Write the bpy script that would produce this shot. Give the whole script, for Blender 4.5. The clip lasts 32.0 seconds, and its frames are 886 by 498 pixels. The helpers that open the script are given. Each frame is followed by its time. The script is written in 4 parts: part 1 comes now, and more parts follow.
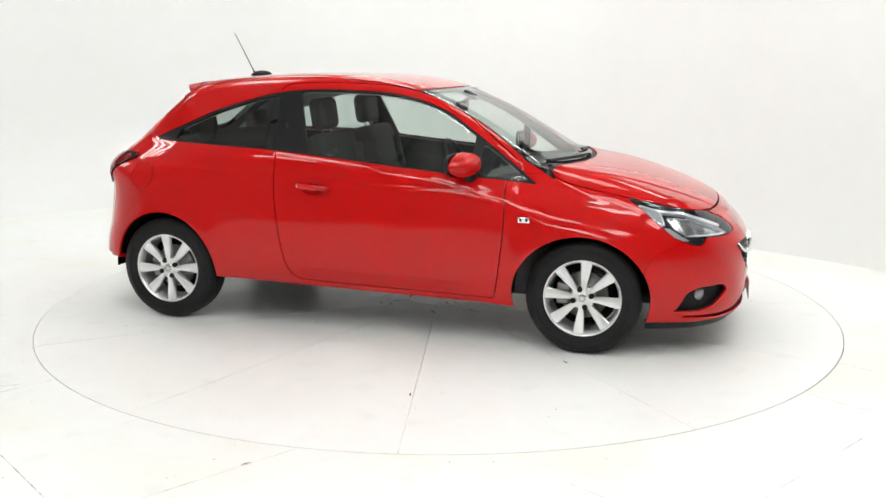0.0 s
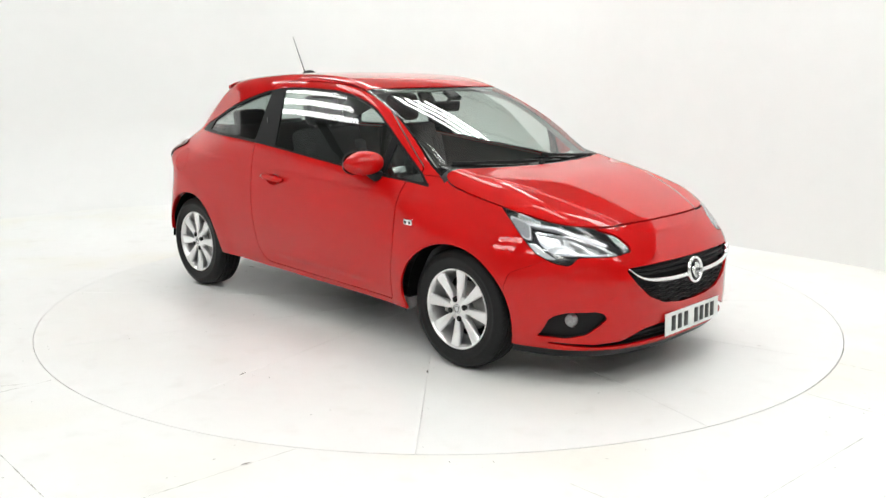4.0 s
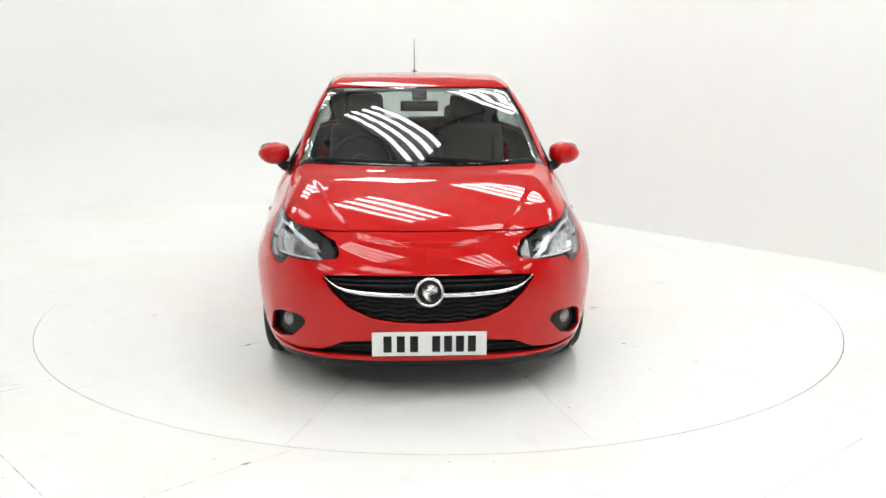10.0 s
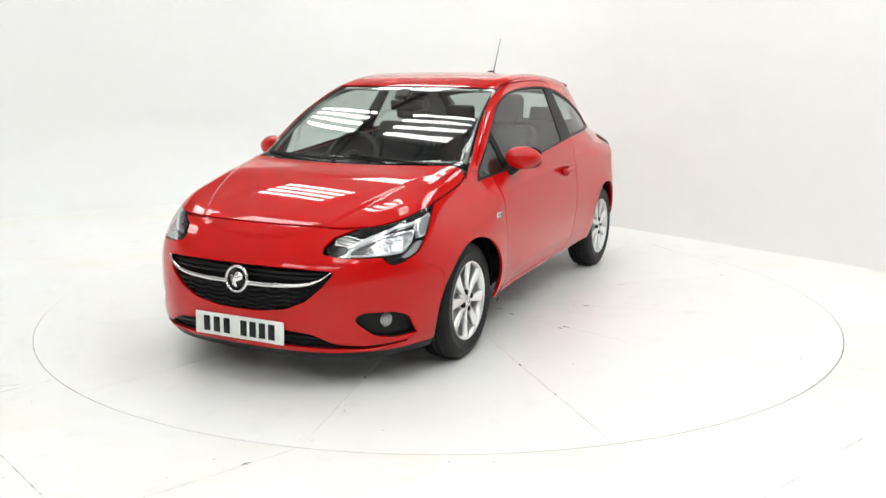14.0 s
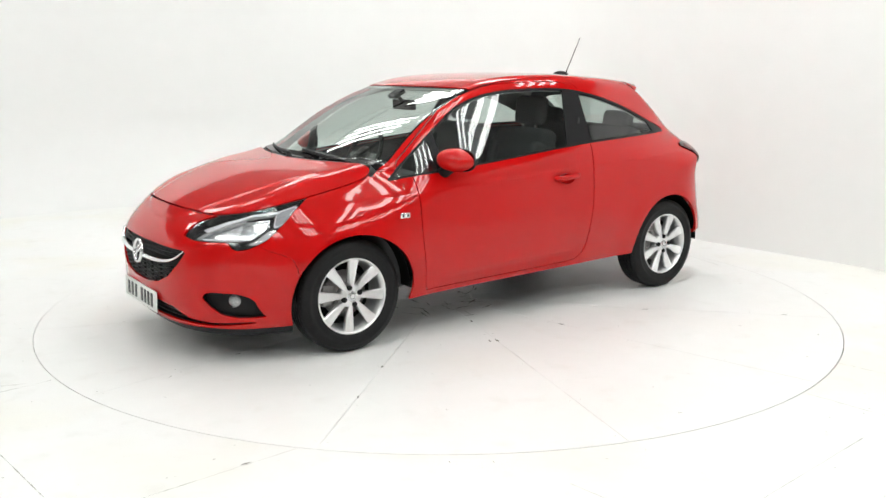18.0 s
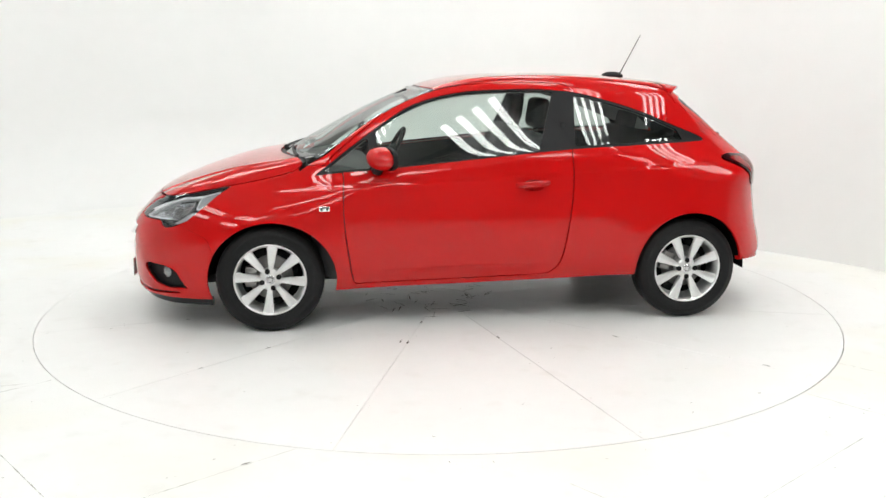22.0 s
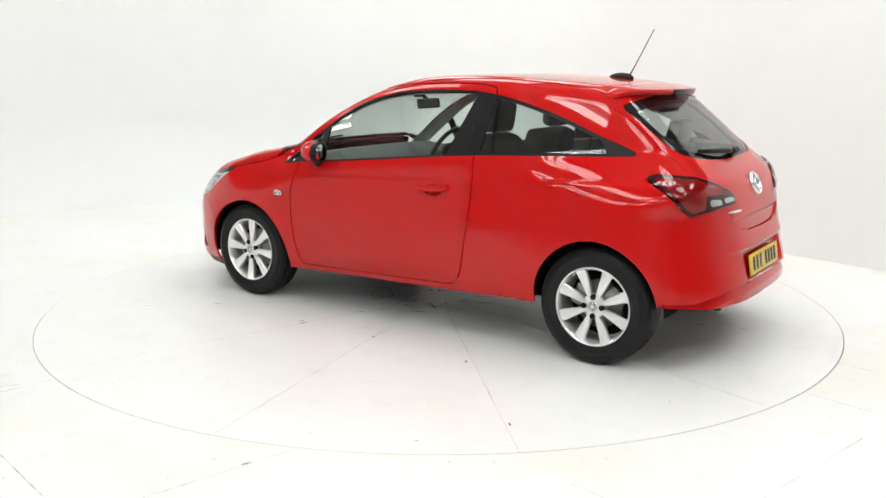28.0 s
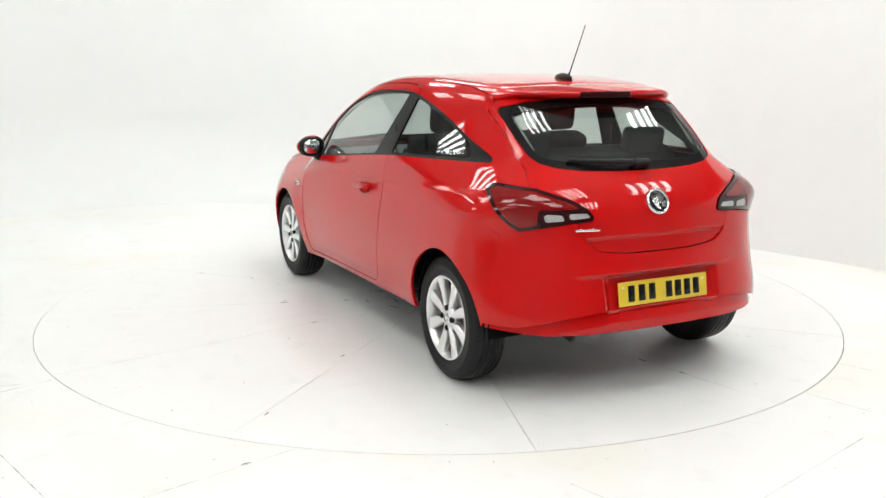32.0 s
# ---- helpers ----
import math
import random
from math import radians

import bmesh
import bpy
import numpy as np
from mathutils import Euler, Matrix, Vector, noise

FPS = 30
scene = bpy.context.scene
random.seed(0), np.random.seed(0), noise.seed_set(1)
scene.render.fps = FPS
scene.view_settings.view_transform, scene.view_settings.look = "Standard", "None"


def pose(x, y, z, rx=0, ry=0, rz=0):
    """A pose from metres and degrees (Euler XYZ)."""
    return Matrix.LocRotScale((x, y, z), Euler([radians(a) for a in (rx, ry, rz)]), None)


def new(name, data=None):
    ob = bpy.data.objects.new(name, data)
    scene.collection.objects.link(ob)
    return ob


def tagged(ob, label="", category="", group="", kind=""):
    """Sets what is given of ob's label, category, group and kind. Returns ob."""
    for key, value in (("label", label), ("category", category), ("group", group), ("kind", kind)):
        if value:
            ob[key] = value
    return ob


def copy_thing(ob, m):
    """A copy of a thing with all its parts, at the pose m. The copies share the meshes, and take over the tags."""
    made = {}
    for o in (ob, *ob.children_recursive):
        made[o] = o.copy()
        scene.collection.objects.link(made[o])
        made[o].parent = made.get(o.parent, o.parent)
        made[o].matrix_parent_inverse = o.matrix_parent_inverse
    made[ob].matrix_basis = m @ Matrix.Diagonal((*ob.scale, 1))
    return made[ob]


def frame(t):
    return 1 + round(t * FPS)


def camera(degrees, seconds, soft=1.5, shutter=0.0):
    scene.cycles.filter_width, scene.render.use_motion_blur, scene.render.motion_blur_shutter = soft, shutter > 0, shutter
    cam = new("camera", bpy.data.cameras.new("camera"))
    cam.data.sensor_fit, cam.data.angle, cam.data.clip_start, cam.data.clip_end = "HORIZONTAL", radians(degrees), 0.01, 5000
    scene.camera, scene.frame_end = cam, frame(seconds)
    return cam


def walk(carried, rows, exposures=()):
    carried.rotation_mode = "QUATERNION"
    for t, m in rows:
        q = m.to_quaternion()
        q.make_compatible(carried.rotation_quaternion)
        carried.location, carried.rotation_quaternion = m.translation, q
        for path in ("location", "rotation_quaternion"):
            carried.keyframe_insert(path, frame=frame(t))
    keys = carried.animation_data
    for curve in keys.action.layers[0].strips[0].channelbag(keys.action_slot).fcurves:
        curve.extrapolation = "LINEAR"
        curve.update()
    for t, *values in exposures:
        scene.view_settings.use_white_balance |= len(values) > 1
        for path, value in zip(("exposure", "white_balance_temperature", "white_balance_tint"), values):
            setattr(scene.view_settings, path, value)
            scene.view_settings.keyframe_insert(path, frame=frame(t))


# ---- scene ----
# ---------------------------------------------------------------- camera
cam = camera(52.7, 32.0)
EYE = pose(0.024, -5.8255, 1.5246, 90 - 11.614, 0, 0) @ pose(0, 0, 0, 0, 0, 0.195)
walk(cam, [(0.0, EYE), (32.0, EYE)])

# turntable angle in degrees at t seconds: a steady turn
def turned(t):
    return -16.04 - 7.0973 * t


# ---------------------------------------------------------------- light
world = bpy.data.worlds.new("world")
scene.world = world
world.use_nodes = True
world.node_tree.nodes["Background"].inputs[0].default_value = (1, 1, 1, 1)
world.node_tree.nodes["Background"].inputs[1].default_value = 0.3
scene.view_settings.exposure = 0.0
TUBE_POWER = 14.0


# ---------------------------------------------------------------- materials
def mat(name, color, rough=0.5, metal=0.0, coat=0.0, grain=0.0, scale=40.0, bump=0.0, emit=None, power=0.0, spec=None, trans=0.0, ior=1.45, alpha=1.0):
    m = bpy.data.materials.new(name)
    m.use_nodes = True
    nt = m.node_tree
    b = nt.nodes["Principled BSDF"]
    b.inputs["Base Color"].default_value = (*color, 1)
    b.inputs["Roughness"].default_value = rough
    b.inputs["Metallic"].default_value = metal
    b.inputs["Coat Weight"].default_value = coat
    b.inputs["Coat Roughness"].default_value = 0.008
    b.inputs["Coat IOR"].default_value = 1.44
    b.inputs["Transmission Weight"].default_value = trans
    b.inputs["IOR"].default_value = ior
    if spec is not None:
        b.inputs["Specular IOR Level"].default_value = spec
    if emit:
        b.inputs["Emission Color"].default_value = (*emit, 1)
        b.inputs["Emission Strength"].default_value = power
    if grain or bump:
        tc = nt.nodes.new("ShaderNodeTexCoord")
        fine = nt.nodes.new("ShaderNodeTexNoise")
        fine.inputs["Scale"].default_value = scale
        fine.inputs["Detail"].default_value = 6
        wide = nt.nodes.new("ShaderNodeTexNoise")
        wide.inputs["Scale"].default_value = scale * 0.07
        wide.inputs["Detail"].default_value = 3
        for n in (fine, wide):
            nt.links.new(tc.outputs["Object"], n.inputs["Vector"])
        both = nt.nodes.new("ShaderNodeMath")
        both.operation = "ADD"
        nt.links.new(fine.outputs["Fac"], both.inputs[0])
        nt.links.new(wide.outputs["Fac"], both.inputs[1])
        if grain:
            ramp = nt.nodes.new("ShaderNodeMapRange")
            ramp.inputs["From Min"].default_value = 0.6
            ramp.inputs["From Max"].default_value = 1.4
            ramp.inputs["To Min"].default_value = 1 - grain
            ramp.inputs["To Max"].default_value = 1 + grain
            nt.links.new(both.outputs[0], ramp.inputs["Value"])
            mul = nt.nodes.new("ShaderNodeVectorMath")
            mul.operation = "SCALE"
            mul.inputs[0].default_value = color
            nt.links.new(ramp.outputs[0], mul.inputs["Scale"])
            nt.links.new(mul.outputs[0], b.inputs["Base Color"])
        if bump:
            bp = nt.nodes.new("ShaderNodeBump")
            bp.inputs["Strength"].default_value = bump
            bp.inputs["Distance"].default_value = 0.002
            nt.links.new(fine.outputs["Fac"], bp.inputs["Height"])
            nt.links.new(bp.outputs[0], b.inputs["Normal"])
    return m


def glass_mat(name, tint, clear):
    """Thin pane: a mirror-like gloss by Fresnel over a tinted clear layer."""
    m = bpy.data.materials.new(name)
    m.use_nodes = True
    nt = m.node_tree
    for n in list(nt.nodes):
        nt.nodes.remove(n)
    out = nt.nodes.new("ShaderNodeOutputMaterial")
    tr = nt.nodes.new("ShaderNodeBsdfTransparent")
    tr.inputs[0].default_value = (*[c * clear for c in tint], 1)
    gl = nt.nodes.new("ShaderNodeBsdfGlossy")
    gl.inputs["Roughness"].default_value = 0.005
    lw = nt.nodes.new("ShaderNodeLayerWeight")
    lw.inputs["Blend"].default_value = 0.5
    pw = nt.nodes.new("ShaderNodeMath")
    pw.operation = "POWER"
    pw.inputs[1].default_value = 4.0
    nt.links.new(lw.outputs["Facing"], pw.inputs[0])
    fr = nt.nodes.new("ShaderNodeMath")
    fr.operation = "MULTIPLY_ADD"
    fr.inputs[1].default_value = 0.85
    fr.inputs[2].default_value = 0.075
    nt.links.new(pw.outputs[0], fr.inputs[0])
    mx = nt.nodes.new("ShaderNodeMixShader")
    nt.links.new(fr.outputs[0], mx.inputs[0])
    nt.links.new(tr.outputs[0], mx.inputs[1])
    nt.links.new(gl.outputs[0], mx.inputs[2])
    nt.links.new(mx.outputs[0], out.inputs[0])
    return m


M = dict(
    paint=mat("red_paint", (0.54, 0.0030, 0.0035), 0.4, coat=1.0, spec=0.02),
    black=mat("black_plastic", (0.011, 0.011, 0.012), 0.42, grain=0.2, scale=300, bump=0.15, spec=0.25),
    gloss=mat("gloss_black", (0.008, 0.008, 0.009), 0.04, spec=0.32),
    rubber=mat("rubber", (0.012, 0.012, 0.0125), 0.55, grain=0.25, scale=60, bump=0.2, spec=0.25),
    alloy=mat("alloy", (0.82, 0.82, 0.825), 0.28, metal=0.72, grain=0.04, scale=120),
    steel=mat("steel", (0.35, 0.34, 0.33), 0.4, metal=1.0, grain=0.2, scale=50),
    chrome=mat("chrome", (0.85, 0.85, 0.86), 0.06, metal=1.0),
    satin=mat("satin_black", (0.010, 0.010, 0.011), 0.38, spec=0.2),
    liner=mat("arch_felt", (0.006, 0.006, 0.006), 0.9, grain=0.3, scale=90, spec=0.05),
    dark=mat("dark_trim", (0.085, 0.086, 0.090), 0.7, grain=0.25, scale=200, bump=0.2),
    cloth=mat("seat_cloth", (0.045, 0.045, 0.048), 0.9, grain=0.25, scale=120, bump=0.1),
    headlining=mat("headlining", (0.42, 0.42, 0.40), 0.9, grain=0.08, scale=200),
    glass=glass_mat("clear_glass", (0.86, 0.93, 0.90), 0.92),
    tinted=glass_mat("tinted_glass", (0.82, 0.90, 0.87), 0.80),
    lens=glass_mat("lens", (0.97, 0.98, 1.0), 0.97),
    mirror=mat("mirror_glass", (0.8, 0.82, 0.84), 0.02, metal=1.0),
    white=mat("white_plastic", (0.75, 0.75, 0.74), 0.4),
    wall=mat("white_wall", (0.83, 0.83, 0.828), 0.7, grain=0.015, scale=5),
    scuff=mat("scuff", (0.38, 0.37, 0.35), 0.7, grain=0.3, scale=80),
    joint=mat("dark_joint", (0.12, 0.11, 0.10), 0.8, grain=0.3, scale=80),
)


def worn_paint(name, color, stain, amount, seed, rough):
    """White painted board: broad warm stains, fine dirt and brushed relief."""
    m = mat(name, color, rough, grain=0.02, scale=8, bump=0.04)
    nt = m.node_tree
    b = nt.nodes["Principled BSDF"]
    tc = nt.nodes.new("ShaderNodeTexCoord")
    mp = nt.nodes.new("ShaderNodeMapping")
    mp.inputs["Location"].default_value = (seed, seed * 0.7, 0)
    nt.links.new(tc.outputs["Object"], mp.inputs["Vector"])
    col = b.inputs["Base Color"].links[0].from_socket
    for scale, lo, hi, tint, most in ((0.9, 0.52, 0.68, stain, amount), (5.5, 0.58, 0.74, (0.60, 0.575, 0.53), 0.35 * amount), (70.0, 0.66, 0.74, (0.45, 0.43, 0.40), 0.4 * amount)):
        n = nt.nodes.new("ShaderNodeTexNoise")
        n.inputs["Scale"].default_value = scale
        n.inputs["Detail"].default_value = 5
        nt.links.new(mp.outputs[0], n.inputs["Vector"])
        r = nt.nodes.new("ShaderNodeMapRange")
        r.inputs["From Min"].default_value = lo
        r.inputs["From Max"].default_value = hi
        r.inputs["To Max"].default_value = most
        nt.links.new(n.outputs["Fac"], r.inputs["Value"])
        mx = nt.nodes.new("ShaderNodeMix")
        mx.data_type = "RGBA"
        mx.inputs[7].default_value = (*tint, 1)
        nt.links.new(r.outputs[0], mx.inputs[0])
        nt.links.new(col, mx.inputs[6])
        col = mx.outputs[2]
    nt.links.new(col, b.inputs["Base Color"])
    return m


M["floor"] = worn_paint("white_floor", (0.84, 0.84, 0.835), (0.82, 0.80, 0.72), 0.55, 7.3, 0.36)
M["table"] = worn_paint("white_turntable", (0.84, 0.84, 0.835), (0.82, 0.805, 0.77), 0.45, 11.4, 0.34)


# ---------------------------------------------------------------- mesh helpers
def part(name, bm, material, parent=None, label="", smooth=True):
    me = bpy.data.meshes.new(name)
    bm.to_mesh(me)
    bm.free()
    me.materials.append(material)
    if smooth:
        for p in me.polygons:
            p.use_smooth = True
    ob = new(name, me)
    if parent:
        ob.parent = parent
    if label:
        tagged(ob, label)
    return ob


def box(cx, cy, cz, sx, sy, sz, bevel=0.0, segs=2, m=None):
    bm = bmesh.new()
    bmesh.ops.create_cube(bm, size=1)
    bmesh.ops.scale(bm, vec=(sx, sy, sz), verts=bm.verts)
    if bevel:
        bmesh.ops.bevel(bm, geom=list(bm.edges), offset=bevel, segments=segs, profile=0.6, affect="EDGES")
    bmesh.ops.transform(bm, matrix=Matrix.Translation((cx, cy, cz)) @ (m or Matrix()), verts=bm.verts)
    return bm


def merge(a, b):
    """Adds bmesh b to a."""
    me = bpy.data.meshes.new("tmp")
    b.to_mesh(me)
    b.free()
    a.from_mesh(me)
    bpy.data.meshes.remove(me)
    return a


def lathe(profile, n=64, axis="y", a0=0.0, a1=360.0):
    """Turns (radius, offset) pairs about an axis."""
    bm = bmesh.new()
    closed = abs(a1 - a0) >= 360
    rings = []
    for i in range(n if closed else n + 1):
        a = radians(a0 + (a1 - a0) * i / n)
        c, s = math.cos(a), math.sin(a)
        rings.append([bm.verts.new((r * c, o, r * s) if axis == "y" else (r * c, r * s, o)) for r, o in profile])
    for i in range(n):
        p, q = rings[i], rings[(i + 1) % len(rings)]
        for k in range(len(profile) - 1):
            bm.faces.new((p[k], p[k + 1], q[k + 1], q[k]))
    bmesh.ops.remove_doubles(bm, verts=bm.verts, dist=1e-5)
    bmesh.ops.recalc_face_normals(bm, faces=bm.faces)
    return bm


def tube(points, r, n=10, close=False):
    """A round bar along points; r may be a list."""
    bm = bmesh.new()
    pts = [Vector(p) for p in points]
    rs = r if isinstance(r, (list, tuple)) else [r] * len(pts)
    rings = []
    for i, p in enumerate(pts):
        if close:
            d = pts[(i + 1) % len(pts)] - pts[i - 1]
        else:
            d = pts[min(i + 1, len(pts) - 1)] - pts[max(i - 1, 0)]
        d.normalize()
        u = d.cross(Vector((0, 0, 1)) if abs(d.z) < 0.9 else Vector((0, 1, 0))).normalized()
        v = d.cross(u)
        rings.append([bm.verts.new(p + rs[i] * (math.cos(6.2832 * k / n) * u + math.sin(6.2832 * k / n) * v)) for k in range(n)])
    for i in range(len(rings) if close else len(rings) - 1):
        a, b = rings[i], rings[(i + 1) % len(rings)]
        for k in range(n):
            bm.faces.new((a[k], a[(k + 1) % n], b[(k + 1) % n], b[k]))
    if not close:
        bm.faces.new(rings[0][::-1])
        bm.faces.new(rings[-1])
    bmesh.ops.recalc_face_normals(bm, faces=bm.faces)
    return bm


def spline(knots, n=12, closed=False):
    """Catmull-Rom through knots."""
    k = np.array(knots, float)
    m = len(k)
    out = []
    for i in range(m if closed else m - 1):
        g = (lambda j: k[j % m]) if closed else (lambda j: k[min(max(j, 0), m - 1)])
        p0, p1, p2, p3 = g(i - 1), g(i), g(i + 1), g(i + 2)
        for s in np.arange(n) / n:
            out.append(0.5 * (2 * p1 + (p2 - p0) * s + (2 * p0 - 5 * p1 + 4 * p2 - p3) * s * s + (3 * p1 - p0 - 3 * p2 + p3) * s ** 3))
    if not closed:
        out.append(k[-1])
    return np.array(out)


# ---------------------------------------------------------------- the car's skin
def curve1(knots, soft=0.0):
    """A smooth function through (x, value) knots, x rising; soft: metres over which it is evened out."""
    kx = np.array([a for a, b in knots], float)
    ky = np.array([b for a, b in knots], float)
    h = np.diff(kx)
    d = np.diff(ky) / h
    s = np.zeros(len(kx))
    s[1:-1] = np.where(d[1:] * d[:-1] > 0, 2 * d[1:] * d[:-1] / (d[1:] + d[:-1] + 1e-12), 0)
    s[0], s[-1] = d[0], d[-1]

    def raw(x):
        i = np.clip(np.searchsorted(kx, x) - 1, 0, len(h) - 1)
        t = (x - kx[i]) / h[i]
        tc = np.clip(t, 0, 1)
        v = (ky[i] * (1 + 2 * tc) * (1 - tc) ** 2 + s[i] * h[i] * tc * (1 - tc) ** 2
             + ky[i + 1] * tc * tc * (3 - 2 * tc) + s[i + 1] * h[i] * tc * tc * (tc - 1))
        return v + np.where(t < 0, t * h[i] * s[0], 0) + np.where(t > 1, (t - 1) * h[i] * s[-1], 0)

    if not soft:
        return lambda x: raw(np.asarray(x, float))
    d = 0.002
    gx = np.arange(kx[0] - 1.2, kx[-1] + 1.2, d)
    g = np.exp(-0.5 * (np.arange(-int(3 * soft / d), int(3 * soft / d) + 1) * d / soft) ** 2)
    n = len(g) // 2
    gv = np.convolve(raw(gx), g / g.sum(), "valid")
    gx = gx[n:-n]

    def f(x):
        q = (np.asarray(x, float) - gx[0]) / d
        i = np.clip(np.floor(q).astype(int), 1, len(gv) - 3)
        t = q - i
        p0, p1, p2, p3 = gv[i - 1], gv[i], gv[i + 1], gv[i + 2]
        return p1 + 0.5 * t * (p2 - p0 + t * (2 * p0 - 5 * p1 + 4 * p2 - p3 + t * (3 * (p1 - p2) + p3 - p0)))
    return f


def step(x, a, b):
    t = np.clip((x - a) / (b - a), 0, 1)
    return t * t * (3 - 2 * t)


def smax(a, b, k):
    h = np.maximum(k - np.abs(a - b), 0) / k
    return np.maximum(a, b) + h * h * k * 0.25


HOOD = curve1([(1.0, 1.03), (1.22, 0.985), (1.38, 0.957), (1.6, 0.897), (1.8, 0.826), (1.93, 0.768), (2.05, 0.695), (2.13, 0.62), (2.4, 0.33)], 0.05)
SCREEN = curve1([(-1.8, 1.28), (-1.5, 1.363), (-1.41, 1.386), (-1.304, 1.413), (-1.08, 1.447), (-0.931, 1.462), (-0.709, 1.473), (-0.487, 1.479),
                 (-0.265, 1.478), (-0.08, 1.471), (0.105, 1.452), (0.29, 1.411), (0.476, 1.341), (0.662, 1.26), (0.85, 1.167), (1.002, 1.085), (1.18, 0.985), (1.6, 0.74)], 0.07)
NOSE = curve1([(0.1, 1.99), (0.18, 2.08), (0.26, 2.112), (0.35, 2.117), (0.5, 2.118), (0.57, 2.112), (0.62, 2.095), (0.66, 2.07), (0.8, 1.97)], 0.02)
TAIL = curve1([(0.1, 1.70), (0.17, 1.81), (0.25, 1.885), (0.35, 1.915), (0.45, 1.905), (0.56, 1.875), (0.7, 1.85), (0.85, 1.825), (0.963, 1.765), (1.02, 1.70),
               (1.075, 1.635), (1.204, 1.49), (1.3, 1.375), (1.42, 1.23), (1.5, 1.12)], 0.028)
BELT = curve1([(-1.45, 1.078), (-0.9, 1.062), (-0.475, 1.041), (0.11, 0.987), (0.63, 0.938), (0.972, 0.909), (1.25, 0.83), (1.6, 0.77)], 0.14)
SILL = curve1([(0.05, 0.72), (0.2, 0.780), (0.28, 0.818), (0.36, 0.843), (0.45, 0.858), (0.60, 0.866), (0.70, 0.860), (0.78, 0.848), (0.9, 0.832), (1.2, 0.825)], 0.05)


LEDGE = curve1([(-1.6, 0.955), (-1.2, 0.945), (-0.5, 0.905), (0.2, 0.875), (0.8, 0.845), (1.2, 0.815), (1.6, 0.78)], 0.15)


def upper(x, y):
    """Height of the roof and windscreen surface."""
    bow = step(x, 0.0, 0.5) * (0.12 + 0.18 * step(x, 0.5, 1.1))
    return SCREEN(x + bow * y * y) - (0.035 + 0.04 * step(-x, 0.4, 1.0)) * y * y - (0.035 + 0.015 * step(-x, 0.4, 1.0)) * y ** 4


def skin(p):
    """Signed value of the car's outer skin at points p (x ahead, y left, z up); negative inside."""
    x, y, z = p[:, 0], np.abs(p[:, 1]), p[:, 2]
    s = z - BELT(x)
    wide = 0.024 + 0.030 * step(x, 0.7, 1.2)
    soft = wide * np.logaddexp(0, (s + 0.045) / wide)
    up = step(s, -0.14 - 0.10 * step(-x, 0.8, 1.4) - 0.12 * step(x, 0.7, 1.2), 0.04 + 0.04 * step(x, 0.7, 1.2))
    w = SILL(z) - 0.505 * soft
    w = w - 0.06 * np.maximum(0, x - 1.2) ** 2 - 0.16 * np.maximum(0, -x - 1.25) ** 2
    w = w - up * (0.18 * np.maximum(0, -x - 0.45) ** 2 + np.minimum(0.060, 0.24 * np.maximum(0, x - 0.4) ** 2))
    for ax in (1.245, -1.2555):
        r = np.hypot((x - ax), (z - 0.31))
        w = w + (0.017 if ax > 0 else 0.010) * np.exp(-((r - 0.37) / 0.10) ** 2) * (1 - 0.7 * step(z, 0.5, 0.68))
    ridge = LEDGE(x)
    w = w + (0.0035 + 0.0025 * step(-x - 0.15, 0.45, 1.0)) * (1 - step(x, 0.9, 1.45)) * (step(ridge - z, -0.012, 0.014) - step(ridge - z, 0.02, 0.35))
    low = 0.36 + 0.05 * x * x * np.sign(-x)
    w = w - 0.008 * step(low - z, -0.02, 0.02) * step(0.62 - np.abs(x - 0.15), 0.0, 0.3)
    side = (y - w) * 0.93
    top_s = z - upper(x, y)
    top_h = z - (HOOD(x + 0.11 * y * y) - 0.02 * y * y)
    top = np.minimum(top_s * 0.90, top_h * 0.95)
    top = np.where(x < 0.7, top_s * 0.95, top)
    q = np.minimum(y, 0.9)
    front = (x - (NOSE(z) - 0.11 * q ** 2 - 0.86 * q ** 4)) / np.sqrt(1 + (0.22 * q + 3.44 * q ** 3) ** 2)
    niche = 0.032 * step(0.34 - y, 0.0, 0.05) * step(z, 0.435, 0.455) * step(0.598 - z, 0.0, 0.016)
    rear = (-x - (TAIL(z) - niche - 0.05 * q ** 2 - (0.55 - 0.2 * np.exp(-((z - 0.93) / 0.09) ** 2)) * q ** 4)) / np.sqrt(1 + (0.10 * q + 2.2 * q ** 3) ** 2 + 0.8 * step(z, 0.85, 1.1))
    f = smax(side, top, 0.075 - 0.02 * step(x, 0.1, 0.35) + 0.05 * step(x, 0.95, 1.3))
    f = smax(f, front, 0.09)
    f = smax(f, rear, 0.07)
    return f


def slope(p, e=3e-3):
    g = np.empty_like(p)
    for a in range(3):
        d = np.zeros(3)
        d[a] = e
        g[:, a] = skin(p + d) - skin(p - d)
    return g / np.maximum(np.linalg.norm(g, axis=1, keepdims=True), 1e-9)


def settle(p, n=4):
    for _ in range(n):
        e = 1e-3
        f = skin(p)
        g = np.empty_like(p)
        for a in range(3):
            d = np.zeros(3)
            d[a] = e
            g[:, a] = (skin(p + d) - skin(p - d)) / (2 * e)
        p = p - np.clip(f / np.maximum((g * g).sum(1), 0.05), -0.02, 0.02)[:, None] * g
    return p


def cast(o, d, far):
    lo = np.zeros(len(o))
    hi = np.full(len(o), far)
    for _ in range(26):
        mid = (lo + hi) / 2
        inside = skin(o + mid[:, None] * d) < 0
        lo = np.where(inside, mid, lo)
        hi = np.where(inside, hi, mid)
    return o + lo[:, None] * d


